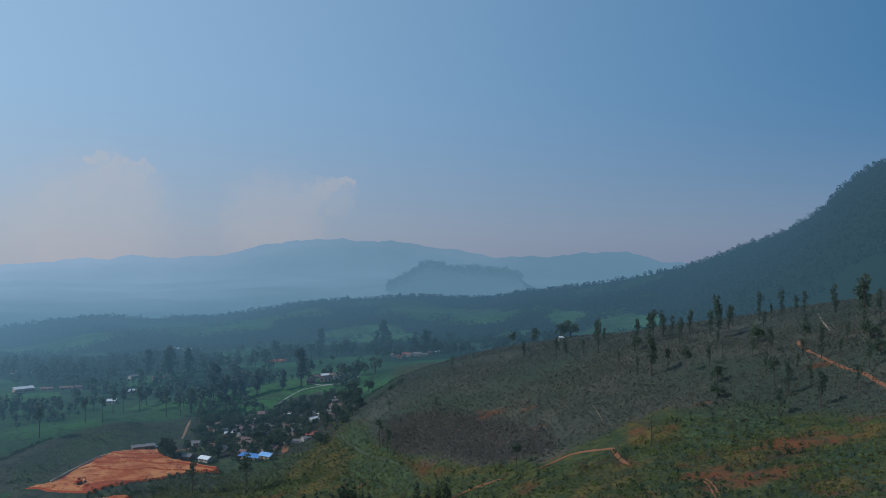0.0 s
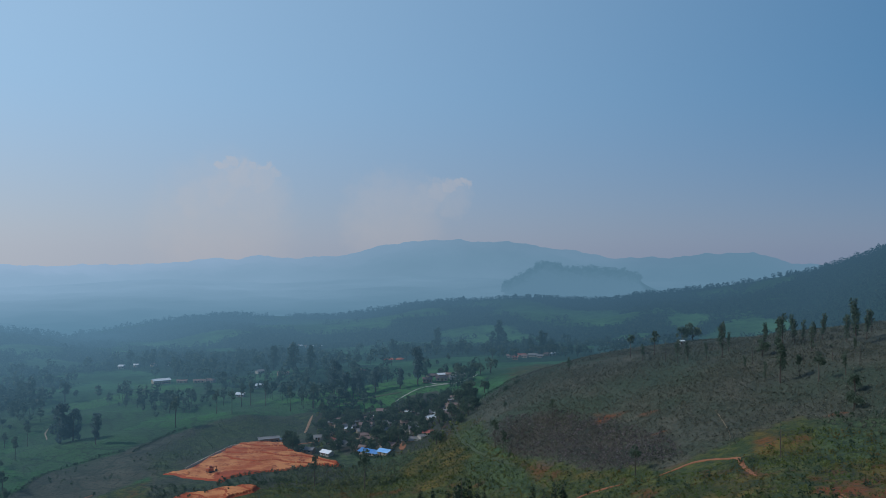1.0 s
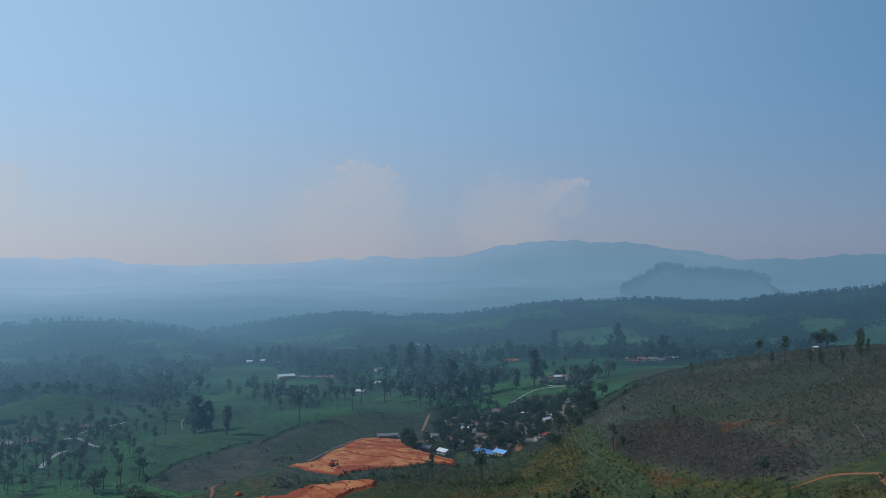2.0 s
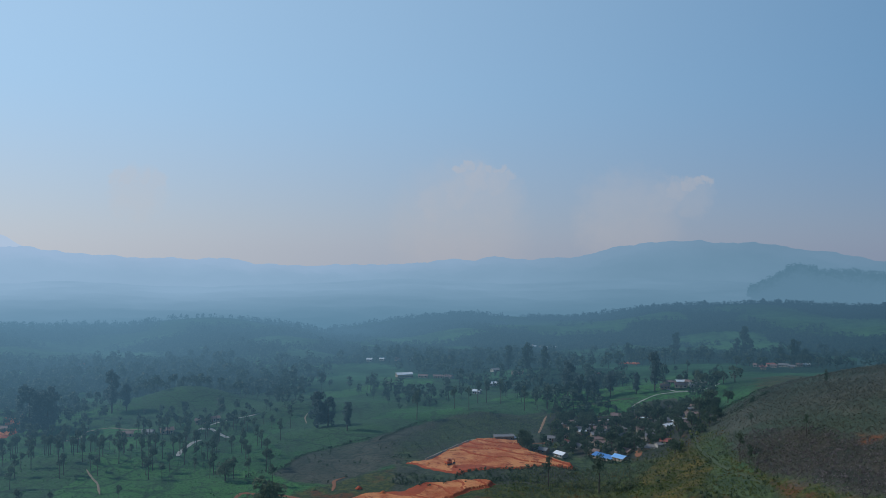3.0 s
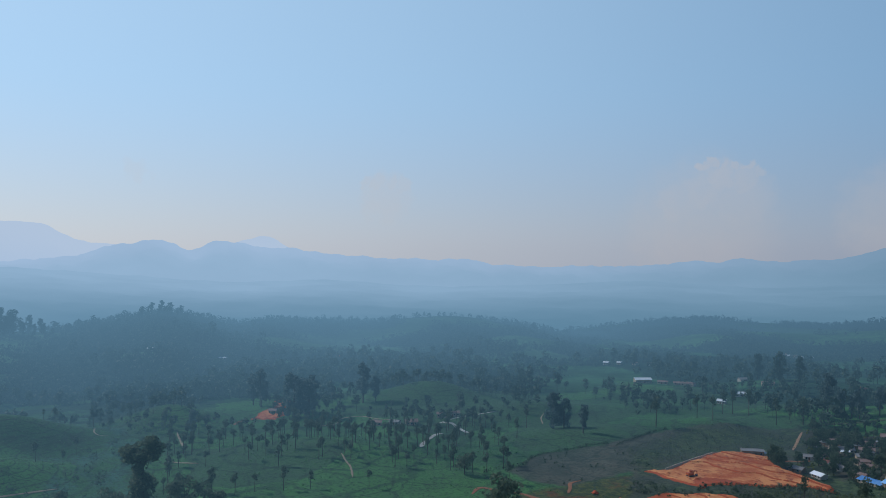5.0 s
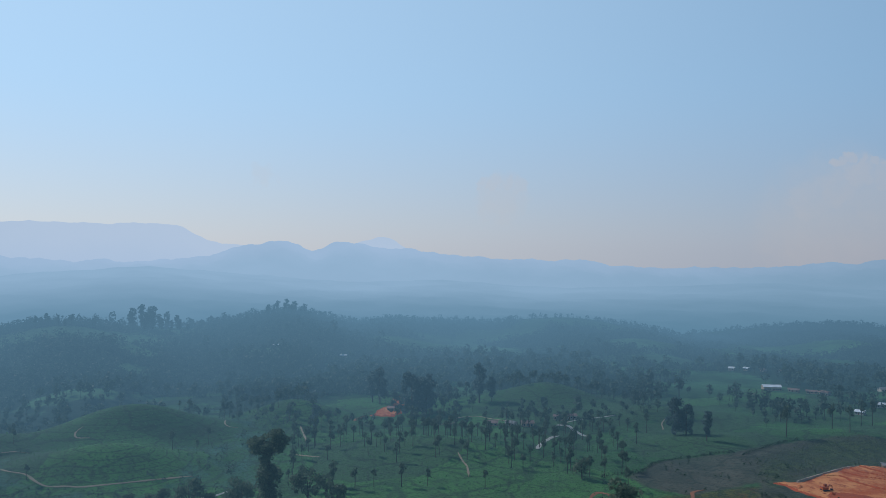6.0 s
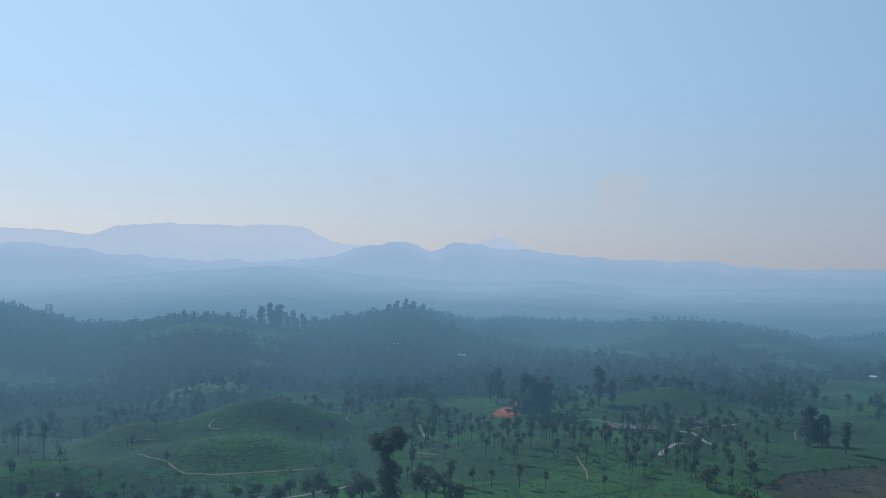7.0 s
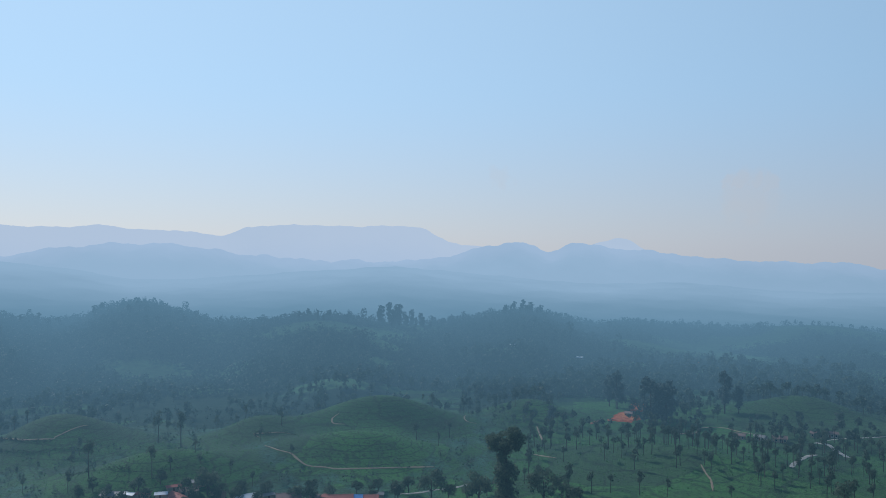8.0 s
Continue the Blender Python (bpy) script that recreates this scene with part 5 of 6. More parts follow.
for x, y, turn, w, roof_mat, wall_mat, label in (
        (-117, 478, 20, 8, ROOF_RUST, WALL_CREAM, "small rusty roofed hut under trees"), (-131, 472, -15, 8, ROOF_GREY, WALL_WHITE, "small grey roofed hut under trees"), (-139, 478, 10, 7, ROOF_RED, WALL_CREAM, "small red roofed hut under trees"),
        (-122, 490, 35, 9, ROOF_RUST, WALL_CREAM, "small rusty roofed hut under trees"), (-98, 510, 15, 8, ROOF_RUST, WALL_CREAM, "small rusty roofed hut under trees"), (-113, 520, 25, 9, ROOF_GREY, WALL_WHITE, "small grey roofed hut under trees"),
        (-92, 538, 5, 8, ROOF_RUST, WALL_WHITE, "small rusty roofed hut under trees"), (-129, 523, 15, 8, ROOF_RUST, WALL_CREAM, "small rusty roofed hut under trees"), (-72, 500, 60, 7, ROOF_RUST, WALL_BROWN, "small rusty roofed hut under trees"),
        (-70, 524, 20, 8, ROOF_RUST, WALL_CREAM, "small rusty roofed hut under trees"), (-152, 536, 25, 8, ROOF_RUST, WALL_CREAM, "small rusty roofed hut under trees"), (-116, 458, -20, 7, ROOF_RUST, WALL_BROWN, "small rusty roofed hut under trees")):
    house("hut", label, x, y, turn, w, 5, 2.4, wall_mat, roof_mat, group=ROW, windows=2)
SCRAPS = ((-154, 529), (-148, 522), (-153, 513), (-148, 536), (-125, 516), (-126, 563), (-119, 557), (-127, 544), (-84, 534), (-79, 538), (-71, 507), (-77, 509), (-83, 514), (-85, 474), (-79, 461), (-104, 545), (-75, 547), (-72, 552), (-138, 532), (-138, 511))
for k, (x, y) in enumerate(SCRAPS):
    roof_mat, tone = ((ROOF_GREY, "grey"), (ROOF_RUST, "rusty"), (ROOF_GREY, "grey"), (ROOF_WHITE, "pale"))[k % 4]
    house("hut", "little %s roofed lean-to in a village yard" % tone, x, y, rand.uniform(-40, 60), rand.uniform(3.5, 6), rand.uniform(3, 4.2), rand.uniform(2.0, 2.6), (WALL_BROWN, WALL_CREAM, WALL_WHITE)[k % 3], roof_mat, rand.uniform(8, 20), group=ROW, windows=1)
house("hut", "small white hut beside a round tree on the crest", 79.5, 537, 20, 3.4, 3.0, 2.6, WALL_WHITE, ROOF_WHITE, 15, group="hillside huts", windows=1)
house("factory", "long white roofed tea factory", -365, 690, 42, 15, 10, 3.6, WALL_CREAM, ROOF_WHITE, 14, "factory", windows=9)
HAMLET = "far hamlet houses"
for x, y, turn, w, wall_mat, roof_mat, label in (
        (-348, 698, 30, 14, WALL_CREAM, ROOF_RUST, "brown roofed house by the factory"), (-334, 703, 35, 15, WALL_CREAM, ROOF_RUST, "brown roofed house by the factory"),
        (-321, 700, 25, 13, WALL_WHITE, ROOF_RUST, "brown roofed house by the factory"), (-259, 622, 25, 10, WALL_WHITE, ROOF_WHITE, "white roofed house among silver oaks"),
        (-266, 676, 20, 12, WALL_WHITE, ROOF_WHITE, "white roofed house among silver oaks"), (-92, 627, 12, 11, WALL_CREAM, ROOF_RUST, "brown roofed house at the road"),
        (-82, 632, 8, 12, WALL_WHITE, ROOF_GREY, "grey roofed house at the road"), (-103, 622, 12, 9, WALL_BROWN, ROOF_RUST, "brown roofed house at the road"),
        (-7, 852, 0, 8, WALL_WHITE, ROOF_WHITE, "white house on the far spur"), (-44, 817, 5, 7, WALL_CREAM, ROOF_RED, "red roofed house on the far spur"),
        (-19, 834, 5, 8, WALL_WHITE, ROOF_GREY, "grey roofed house on the far spur"), (-35, 836, 3, 7, WALL_WHITE, ROOF_RUST, "brown roofed house on the far spur"),
        (-106, 668, 10, 13, WALL_CREAM, ROOF_RUST, "brown roofed house above the lane"), (-97, 660, 8, 12, WALL_CREAM, ROOF_WHITE, "pale roofed house above the lane"),
        (-88, 652, 12, 13, WALL_BROWN, ROOF_RUST, "brown roofed house above the lane"), (-80, 647, 5, 11, WALL_CREAM, ROOF_GREY, "grey roofed house above the lane"),
        (-50, 838, 4, 10, WALL_WHITE, ROOF_RUST, "brown roofed house on the far spur"), (-39, 846, 0, 9, WALL_CREAM, ROOF_RED, "red roofed house on the far spur"),
        (-27, 848, 5, 10, WALL_WHITE, ROOF_GREY, "grey roofed house on the far spur"), (-13, 850, 2, 9, WALL_CREAM, ROOF_RUST, "brown roofed house on the far spur"),
        (-258, 720, 20, 14, WALL_CREAM, ROOF_RUST, "brown roofed house in the valley"), (-291, 746, 25, 11, WALL_WHITE, ROOF_GREY, "grey roofed house in the valley"),
        (-200, 716, 15, 11, WALL_CREAM, ROOF_RUST, "brown roofed house in the valley"), (-184, 734, 15, 10, WALL_CREAM, ROOF_RED, "red roofed house in the valley"),
        (114, 1075, -5, 15, WALL_CREAM, ROOF_RUST, "house behind the hill crest"), (65, 1045, -5, 16, WALL_CREAM, ROOF_RED, "red roofed house behind the hill crest"),
        (82, 1068, -5, 14, WALL_WHITE, ROOF_WHITE, "white house behind the hill crest"), (-468, 799, 35, 9, WALL_WHITE, ROOF_WHITE, "white building in the misty valley"),
        (-455, 806, 20, 7, WALL_WHITE, ROOF_WHITE, "white building in the misty valley"), (-401, 377, 45, 10, WALL_CREAM, ROOF_RUST, "brown roofed house at the estate road"),
        (-392, 386, 45, 9, WALL_WHITE, ROOF_GREY, "grey roofed house at the estate road"), (-382, 424, 40, 11, WALL_CREAM, ROOF_RUST, "brown roofed house at the estate road"),
        (-377, 431, 40, 10, WALL_WHITE, ROOF_RUST, "brown roofed house at the estate road"), (-384, 394, 45, 10, WALL_CREAM, ROOF_RUST, "brown roofed house at the estate road"),
        (-776, 494, 57, 12, WALL_WHITE, ROOF_WHITE, "pale house in the misty valley"), (-728, 495, 56, 12, WALL_WHITE, ROOF_WHITE, "pale house in the misty valley"),
        (-693, 520, 53, 12, WALL_WHITE, ROOF_WHITE, "pale house in the misty valley"), (-653, 519, 51, 12, WALL_WHITE, ROOF_WHITE, "pale house in the misty valley"),
        (-735, 628, 50, 14, WALL_CREAM, ROOF_RED, "red roofed house in the misty valley"), (-477, 373, 50, 9, WALL_CREAM, ROOF_RUST, "brown roofed house on bare soil"),
        (-491, 356, 50, 8, WALL_BROWN, ROOF_RUST, "brown roofed house on bare soil")):
    house("cottage", label, x, y, turn + rand.uniform(-30, 30), w * rand.uniform(0.6, 0.85), rand.uniform(4.5, 6.2), rand.uniform(2.3, 2.8), wall_mat, roof_mat, group=HAMLET)
for x, y, w, roof_mat in ((-347, 1037, 9, ROOF_WHITE), (-338, 1040, 8, ROOF_RUST), (-330, 1036, 8, ROOF_WHITE), (-352, 1046, 7, ROOF_RUST), (-340, 1052, 8, ROOF_GREY), (-322, 1044, 7, ROOF_WHITE), (-360, 1040, 8, ROOF_RUST),
                          (-440, 815, 7, ROOF_RUST), (-425, 822, 8, ROOF_RUST), (-745, 500, 8, ROOF_WHITE), (-712, 508, 7, ROOF_WHITE), (-676, 522, 8, ROOF_RUST), (-800, 420, 8, ROOF_WHITE), (-690, 640, 8, ROOF_WHITE), (-660, 650, 7, ROOF_RUST)):
    house("cottage", "small hillside house in the misty distance", x, y, rand.uniform(0, 180), w * 0.75, 5, 2.5, WALL_WHITE, roof_mat, group=HAMLET)
ESTATE = "estate cottages"
for x, y, turn, w, d, roof_mat, label in (
        (-391, 21, 110, 16, 9, ROOF_RED, "large estate bungalow with a red tile roof"), (-395, 29, 20, 12, 7, ROOF_RED, "red tiled wing of the estate bungalow"),
        (-400, 35, 70, 9, 6, ROOF_RUST, "rusty roofed estate hut"), (-388, 59, 100, 12, 7, ROOF_WHITE, "estate cottage with a pale sheet roof"),
        (-384, 80, 75, 13, 7, ROOF_RUST, "rusty roofed estate cottage"), (-372, 104, 75, 9, 6, ROOF_RED, "red roofed estate cottage"),
        (-369, 115, 70, 11, 6, ROOF_RED, "red roofed estate cottage"), (-371, 109, 70, 8, 5, ROOF_BLUE, "estate hut with a blue sheet roof"),
        (-404, 0, 60, 9, 6, ROOF_GREY, "grey roofed estate hut"), (-394, -22, 100, 14, 8, ROOF_RED, "red roofed estate cottage")):
    house("cottage", label, x * 0.976, y * 0.976, turn, w * 0.85, d * 0.85, 2.6, WALL_CREAM, roof_mat, group=ESTATE)
for x, y, roof_mat, tone in ((-401, 14, ROOF_RED, "red"), (-399, 22, ROOF_WHITE, "pale"), (-404, 28, ROOF_RED, "red"), (-407, 40, ROOF_GREY, "grey"), (-396, 48, ROOF_RUST, "rusty"), (-390, 70, ROOF_GREY, "grey"), (-380, 92, ROOF_RUST, "rusty"), (-376, 98, ROOF_RED, "red"), (-374, 122, ROOF_GREY, "grey"), (-402, 8, ROOF_WHITE, "pale")):
    house("hut", "small %s roofed hut behind the estate cottages" % tone, x * 0.976, y * 0.976, rand.uniform(30, 130), rand.uniform(4.5, 7), rand.uniform(3.5, 4.6), 2.3, WALL_CREAM, roof_mat, 15, group=ESTATE, windows=1)


# ================= excavator and site wall =================
def excavator(x, y, turn):
    ob = thing("excavator", "orange tracked excavator parked on red soil", "excavator", pose(x, y, float(ground_z(x, y)) + 0.55, 0, 0, turn))
    for side in (-1.15, 1.15):
        v, f = [], []
        for yy in (-0.3, 0.3):
            v += [(a, side + yy, b) for a, b in ((-1.9, 0.45), (-1.5, 0.05), (1.5, 0.05), (1.9, 0.45), (1.5, 0.85), (-1.5, 0.85))]
        f = [(0, 1, 2, 3, 4, 5), (11, 10, 9, 8, 7, 6)] + [(i, (i + 1) % 6, (i + 1) % 6 + 6, i + 6) for i in range(6)]
        part("track", mesh_of("track", v, f, STEEL), ob)
    part("body", mesh_of("body", *joined(box(-0.4, 0, 1.55, 3.2, 2.5, 1.1), box(-1.6, 0, 1.9, 1.0, 2.4, 0.9)), DIGGER_PAINT), ob)
    cab = part("cab", mesh_of("cab", *joined(box(0.7, 0.75, 2.25, 1.5, 1.0, 1.7), box(0.7, 0.75, 3.14, 1.6, 1.1, 0.08)), DIGGER_PAINT), ob)
    part("window", mesh_of("window", *box(1.46, 0.75, 2.45, 0.06, 0.85, 1.1), GLASS_DARK), cab)
    part("boom", mesh_of("boom", *tube(((0.9, -0.3, 1.8), (2.2, -0.3, 3.1), (3.4, -0.3, 2.7)), (0.40, 0.38, 0.32), 4), DIGGER_PAINT), ob)
    part("arm", mesh_of("arm", *tube(((3.4, -0.3, 2.8), (3.7, -0.3, 1.9), (3.5, -0.3, 1.1)), (0.24, 0.2, 0.16), 4), DIGGER_PAINT), ob)
    part("bucket", mesh_of("bucket", *joined(box(3.4, -0.3, 0.75, 0.9, 1.0, 0.7, 0, 0), box(3.0, -0.3, 0.4, 0.2, 1.0, 0.6)), STEEL), ob)
    return ob


excavator(-181.2, 395.5, 60)


def soil_heap(x, y, r, h, seed):
    """A tipped heap of soil with a rough, slumped outline."""
    rng = np.random.default_rng(seed)
    verts, faces, sides = [], [], 12
    for k, (f, up) in enumerate(((1.15, -0.4), (0.95, 0.15), (0.6, 0.6), (0.3, 0.92))):
        for i in range(sides):
            a = 2 * math.pi * i / sides
            q = r * f * rng.uniform(0.85, 1.15)
            verts.append((q * math.cos(a), q * math.sin(a), h * up * rng.uniform(0.85, 1.1)))
        if k:
            o = (k - 1) * sides
            faces += [(o + i, o + (i + 1) % sides, o + sides + (i + 1) % sides, o + sides + i) for i in range(sides)]
    verts.append((0, 0, h))
    faces += [(3 * sides + i, 3 * sides + (i + 1) % sides, len(verts) - 1) for i in range(sides)]
    ob = new("soil_mound", mesh_of("soil_mound", verts, faces, EARTH_DARK if seed % 2 else SOIL))
    ob.matrix_basis = pose(x, y, float(ground_z(x, y)) + 0.7, 0, 0, seed * 40)
    return tagged(ob, "tipped mound of loose red soil on the terrace", "soil mound", "soil mounds")


for k, (x, y, r, h) in enumerate(((-186, 450, 1.6, 1.2), (-183, 452, 1.3, 0.9), (-180, 453, 1.5, 1.1), (-177, 452, 1.2, 0.9), (-188, 432, 1.8, 1.2), (-186, 428, 1.4, 0.9), (-189, 440, 1.2, 0.8), (-170, 440, 1.5, 1.0), (-176, 392, 1.6, 1.1), (-192, 392, 1.4, 1.0), (-205, 340, 1.5, 1.0), (-190, 338, 1.8, 1.2))):
    soil_heap(x, y, r, h, k + 1)


def low_wall(points, label):
    line = eased(points, 3.0)
    solids = []
    for (ax, ay), (bx, by) in zip(line[:-1], line[1:]):
        solids.append(box((ax + bx) / 2, (ay + by) / 2, float(ground_z((ax + bx) / 2, (ay + by) / 2)) + 0.55, math.hypot(bx - ax, by - ay) + 0.1, 0.3, 1.7, math.degrees(math.atan2(by - ay, bx - ax))))
    return tagged(new("retaining_wall", mesh_of("retaining_wall", *joined(*solids), WALL_PALE)), label, "wall", kind="structure")


low_wall(((-196.5, 398), (-194.5, 420), (-194, 438), (-192.5, 454), (-182.4, 464)), "low pale retaining wall along the cut terraces")


# ================= village trees and garden =================
LANE_SIDE = ((-157, 468), (-181, 553), (-173, 555), (-147, 469))


YARDS = ((-102, 436, 13), (-108, 443, 9), (-131, 436, 10), (-79, 452, 9), (-86, 450, 8), (-78, 492, 7), (-72, 508, 7))


def garden(x, y, rng):
    return np.all([np.hypot(x - a, y - b) > r for a, b, r in YARDS], axis=0) & (inside(x, y, VILLAGE, 1) > 0.5) & (inside(x, y, LANE_SIDE, 1) < 0.5)


for x, y in scatter(180, 5, 21, 425, 590, 3.4, 31, garden):
    plant("garden_tree", x, y, rand.uniform(4.5, 9.5), "leafy garden tree among the village houses", group="village trees", variants=5)
for x, y, h in ((-157, 452, 13), (-154, 449, 11), (-160, 456, 9), (-150, 446, 8), (-68, 472, 8), (-72, 480, 10), (-64, 510, 13), (-58, 524, 14), (-62, 538, 12), (-50, 540, 9), (-92, 528, 12), (-102, 540, 13), (-98, 470, 11), (-108, 466, 12), (-131, 454, 7), (-146, 463, 6), (-152, 472, 8), (-120, 465, 5), (-126, 472, 7)):
    plant("garden_tree", x, y, h, "dark leafy tree at the village edge", group="village trees", variants=5)


# ================= woods and bushes past counting =================
def strewn(name, label, category, places, height, leaf_mat, size, count, seed, surface, trunk=True, squat=0.36, low=0.3, wrap=0.0):
    """Many trees or bushes in one mesh: each a loose crown of leaf sprays on a thin stem."""
    rng = np.random.default_rng(seed)
    p = np.array(places, float)
    n = len(p)
    z = surface(p[:, 0], p[:, 1])
    h = rng.uniform(height[0], height[1], n) * rng.choice((0.7, 1.0, 1.25), n)
    d = rng.normal(size=(n, count, 3))
    d /= np.linalg.norm(d, axis=2)[:, :, None]
    d *= rng.uniform(0.4, 1.0, (n, count, 1)) ** 0.5
    wide = h * squat * rng.uniform(0.75, 1.25, n)
    c = np.stack([d[:, :, 0] * wide[:, None] * 0.7, d[:, :, 1] * wide[:, None] * 0.7, d[:, :, 2] * (h * (1 - low) / 2)[:, None]], -1)
    c += np.stack([p[:, 0], p[:, 1], z + h * (1 + low) / 2], -1)[:, None, :]
    tri = rng.normal(size=(n, count, 3, 3))
    tri /= np.linalg.norm(tri, axis=3)[:, :, :, None]
    if wrap:
        tri -= wrap * np.sum(tri * d[:, :, None, :], -1, keepdims=True) * d[:, :, None, :] / np.sum(d * d, -1)[:, :, None, None]
    leaf = c[:, :, None, :] + tri * (size * h[:, None, None, None] * rng.uniform(0.7, 1.3, (n, count, 1, 1)))
    verts = leaf.reshape(-1, 3)
    faces = np.arange(len(verts)).reshape(-1, 3)
    if trunk:
        r = h * 0.018
        foot = np.stack([np.stack([p[:, 0] + r * math.cos(a), p[:, 1] + r * math.sin(a), z - 0.5], -1) for a in (0, 2.1, 4.2)], 1)
        head = np.stack([p[:, 0], p[:, 1], z + h * 0.8], -1)[:, None, :]
        stem = np.concatenate([foot, head], 1).reshape(-1, 3)
        o = len(verts) + 4 * np.arange(n)
        sides = np.concatenate([np.stack([o, o + 1, o + 3], -1), np.stack([o + 1, o + 2, o + 3], -1), np.stack([o + 2, o, o + 3], -1)])
        verts, faces = np.concatenate([verts, stem]), np.concatenate([faces, sides])
    me = mesh_of(name, verts, faces, leaf_mat, BARK)
    if trunk:
        index = np.zeros(len(faces), np.int32)
        index[n * count:] = 1
        me.polygons.foreach_set("material_index", index)
    return tagged(new(name, me), label, category, kind="stuff")


def patchy(size, seed, bias):
    return lambda x, y, rng: wavy(x, y, size, seed) + rng.uniform(-0.5, 0.5, x.shape) > bias


def clear_of_factory(rule):
    """The same rule, with the ground before the tea factory kept open."""
    return lambda x, y, rng: rule(x, y, rng) & (np.hypot(x + 333, y - 655) > 36) & (np.hypot(x + 345, y - 697) > 22)


def right_z(x, y):
    return np.maximum(ground_z(x, y), range_z(x, y, RANGE_RIGHT, 560, 500, -24)) - 0.4


def left_z(x, y):
    return np.maximum(ground_z(x, y), range_z(x, y, RANGE_LEFT, 480, 400, -24)) - 0.4


def in_woods(x, y, rng):
    return woods(x, y) > rng.uniform(0.3, 0.75, x.shape)


strewn("far_forest", "dense dark forest on the mountain flank", "forest", scatter(11000, -34, 33, 960, 1530, 4.5, 41, in_woods), (4, 8), RIGHT_WOOD_LEAF, 0.27, 26, 41, right_z, False, 0.75, 0.0, 0.8)
strewn("far_forest", "hazy forest over the low hills", "forest", scatter(15000, 31, 104, 690, 1330, 4.2, 42, in_woods), (4.5, 9), LEFT_WOOD_LEAF, 0.25, 28, 42, left_z, False, 0.7, 0.0, 0.8)
def belt(knots, lo, hi, step, seed):
    """Trees in uneven rows along the crest of a hill range."""
    rng = np.random.default_rng(seed)
    az = np.repeat(np.arange(lo, hi, step), 3) + rng.uniform(-step, step, 3 * len(np.arange(lo, hi, step)))
    r = along(az, knots, 1) - rng.uniform(-4, 26, len(az))
    x, y = -r * np.sin(np.radians(az)), r * np.cos(np.radians(az))
    keep = wavy(x, y, 31.0, seed) + 0.5 * wavy(x, y, 9.0, seed) > rng.uniform(-1.3, 0.5, len(az)) + 0.8 * ((az > 36) & (az < 49))
    return np.stack([x[keep], y[keep]], -1)


strewn("crest_trees", "uneven row of trees along the forest ridge", "trees", belt(RANGE_RIGHT, -32, 33, 0.2, 3), (3.5, 8), RIGHT_WOOD_LEAF, 0.26, 34, 81, right_z, False, 0.6, -0.1, 0.5)
strewn("crest_trees", "uneven row of trees along the low hills", "trees", belt(RANGE_LEFT, 33, 104, 0.22, 4), (4, 10), LEFT_WOOD_LEAF, 0.22, 38, 82, left_z, False, 0.5, -0.1, 0.5)
strewn("ridge_trees", "taller trees standing over the woods", "trees", scatter(330, 30, 104, 760, 1320, 14.0, 48, in_woods), (10, 15), LEFT_WOOD_LEAF, 0.14, 60, 48, left_z, True, 0.36, 0.25, 0.6)
strewn("valley_wood", "misty tree groves in the valley", "grove", scatter(650, 3, 60, 700, 980, 7.0, 43, clear_of_factory(in_woods)), (8, 15), VALLEY_LEAF, 0.17, 50, 43, ground_z, True, 0.42, 0.25, 0.6)
strewn("valley_wood", "trees behind the crest of the cleared hill", "grove", scatter(230, -9, 5, 800, 1060, 6.0, 50, patchy(30.0, 4.0, 0.0)), (6, 13), VALLEY_LEAF, 0.17, 46, 50, right_z, True, 0.42, 0.25, 0.6)
strewn("valley_wood", "dark dense wood in the misty hollow", "grove", scatter(900, 50, 65, 680, 880, 5.0, 49, patchy(60.0, 3.0, -0.45)), (8, 14), LEFT_WOOD_LEAF, 0.2, 40, 49, left_z, True, 0.5, 0.1, 0.6)
strewn("shade_trees", "many young silver oaks over the tea", "trees", scatter(360, 36, 66, 540, 720, 5.0, 44, patchy(22.0, 3.0, 0.15)), (5.5, 11), GREY_LEAF, 0.15, 40, 44, ground_z, squat=0.26, low=0.5)
strewn("shade_trees", "scattered silver oaks on tea slopes", "trees", scatter(420, 60, 99, 575, 740, 6.0, 45, patchy(40.0, 6.0, -0.2)), (6, 11), VALLEY_LEAF, 0.15, 40, 45, left_z, squat=0.28, low=0.4)
strewn("shade_trees", "scattered silver oaks in the valley tea", "trees", scatter(250, 6, 37, 575, 760, 4.5, 46, clear_of_factory(patchy(21.0, 2.5, 0.45))), (6, 14), GREY_LEAF, 0.15, 40, 46, ground_z, squat=0.28, low=0.4)


def on_field(polygon, also=0.5):
    return lambda x, y, rng: inside(x, y, polygon, 6) > rng.uniform(0.3, 0.7, x.shape)


strewn("hollow_scrub", "dark scrub and small trees in the hollows", "bushes", scatter(340, 61, 99, 400, 620, 4.0, 47, lambda x, y, rng: ground_z(x, y) < 4.5 + rng.uniform(-2, 1, x.shape)), (2.5, 6), GREY_LEAF, 0.12, 54, 47, ground_z, False, 0.55, 0.05)
strewn("pruned_tea", "pruned brown tea bushes on the hillside", "bushes", scatter(40000, -31, 6, 240, 620, 0.8, 51, lambda x, y, rng: on_field(SCRUB)(x, y, rng) & (wavy(x, y, 17.0, 2.0) > rng.uniform(-1.2, 0.6, x.shape))), (0.4, 1.0), SCRUB_LEAF, 0.5, 6, 51, ground_z, False, 0.8, 0.0)
strewn("pruned_tea", "pruned brown tea bushes on the knoll", "bushes", scatter(2600, 17, 40, 380, 560, 1.3, 52, on_field(PRUNED)), (0.3, 0.6), REGROWN_LEAF, 0.7, 7, 52, ground_z, False, 0.8, 0.0)
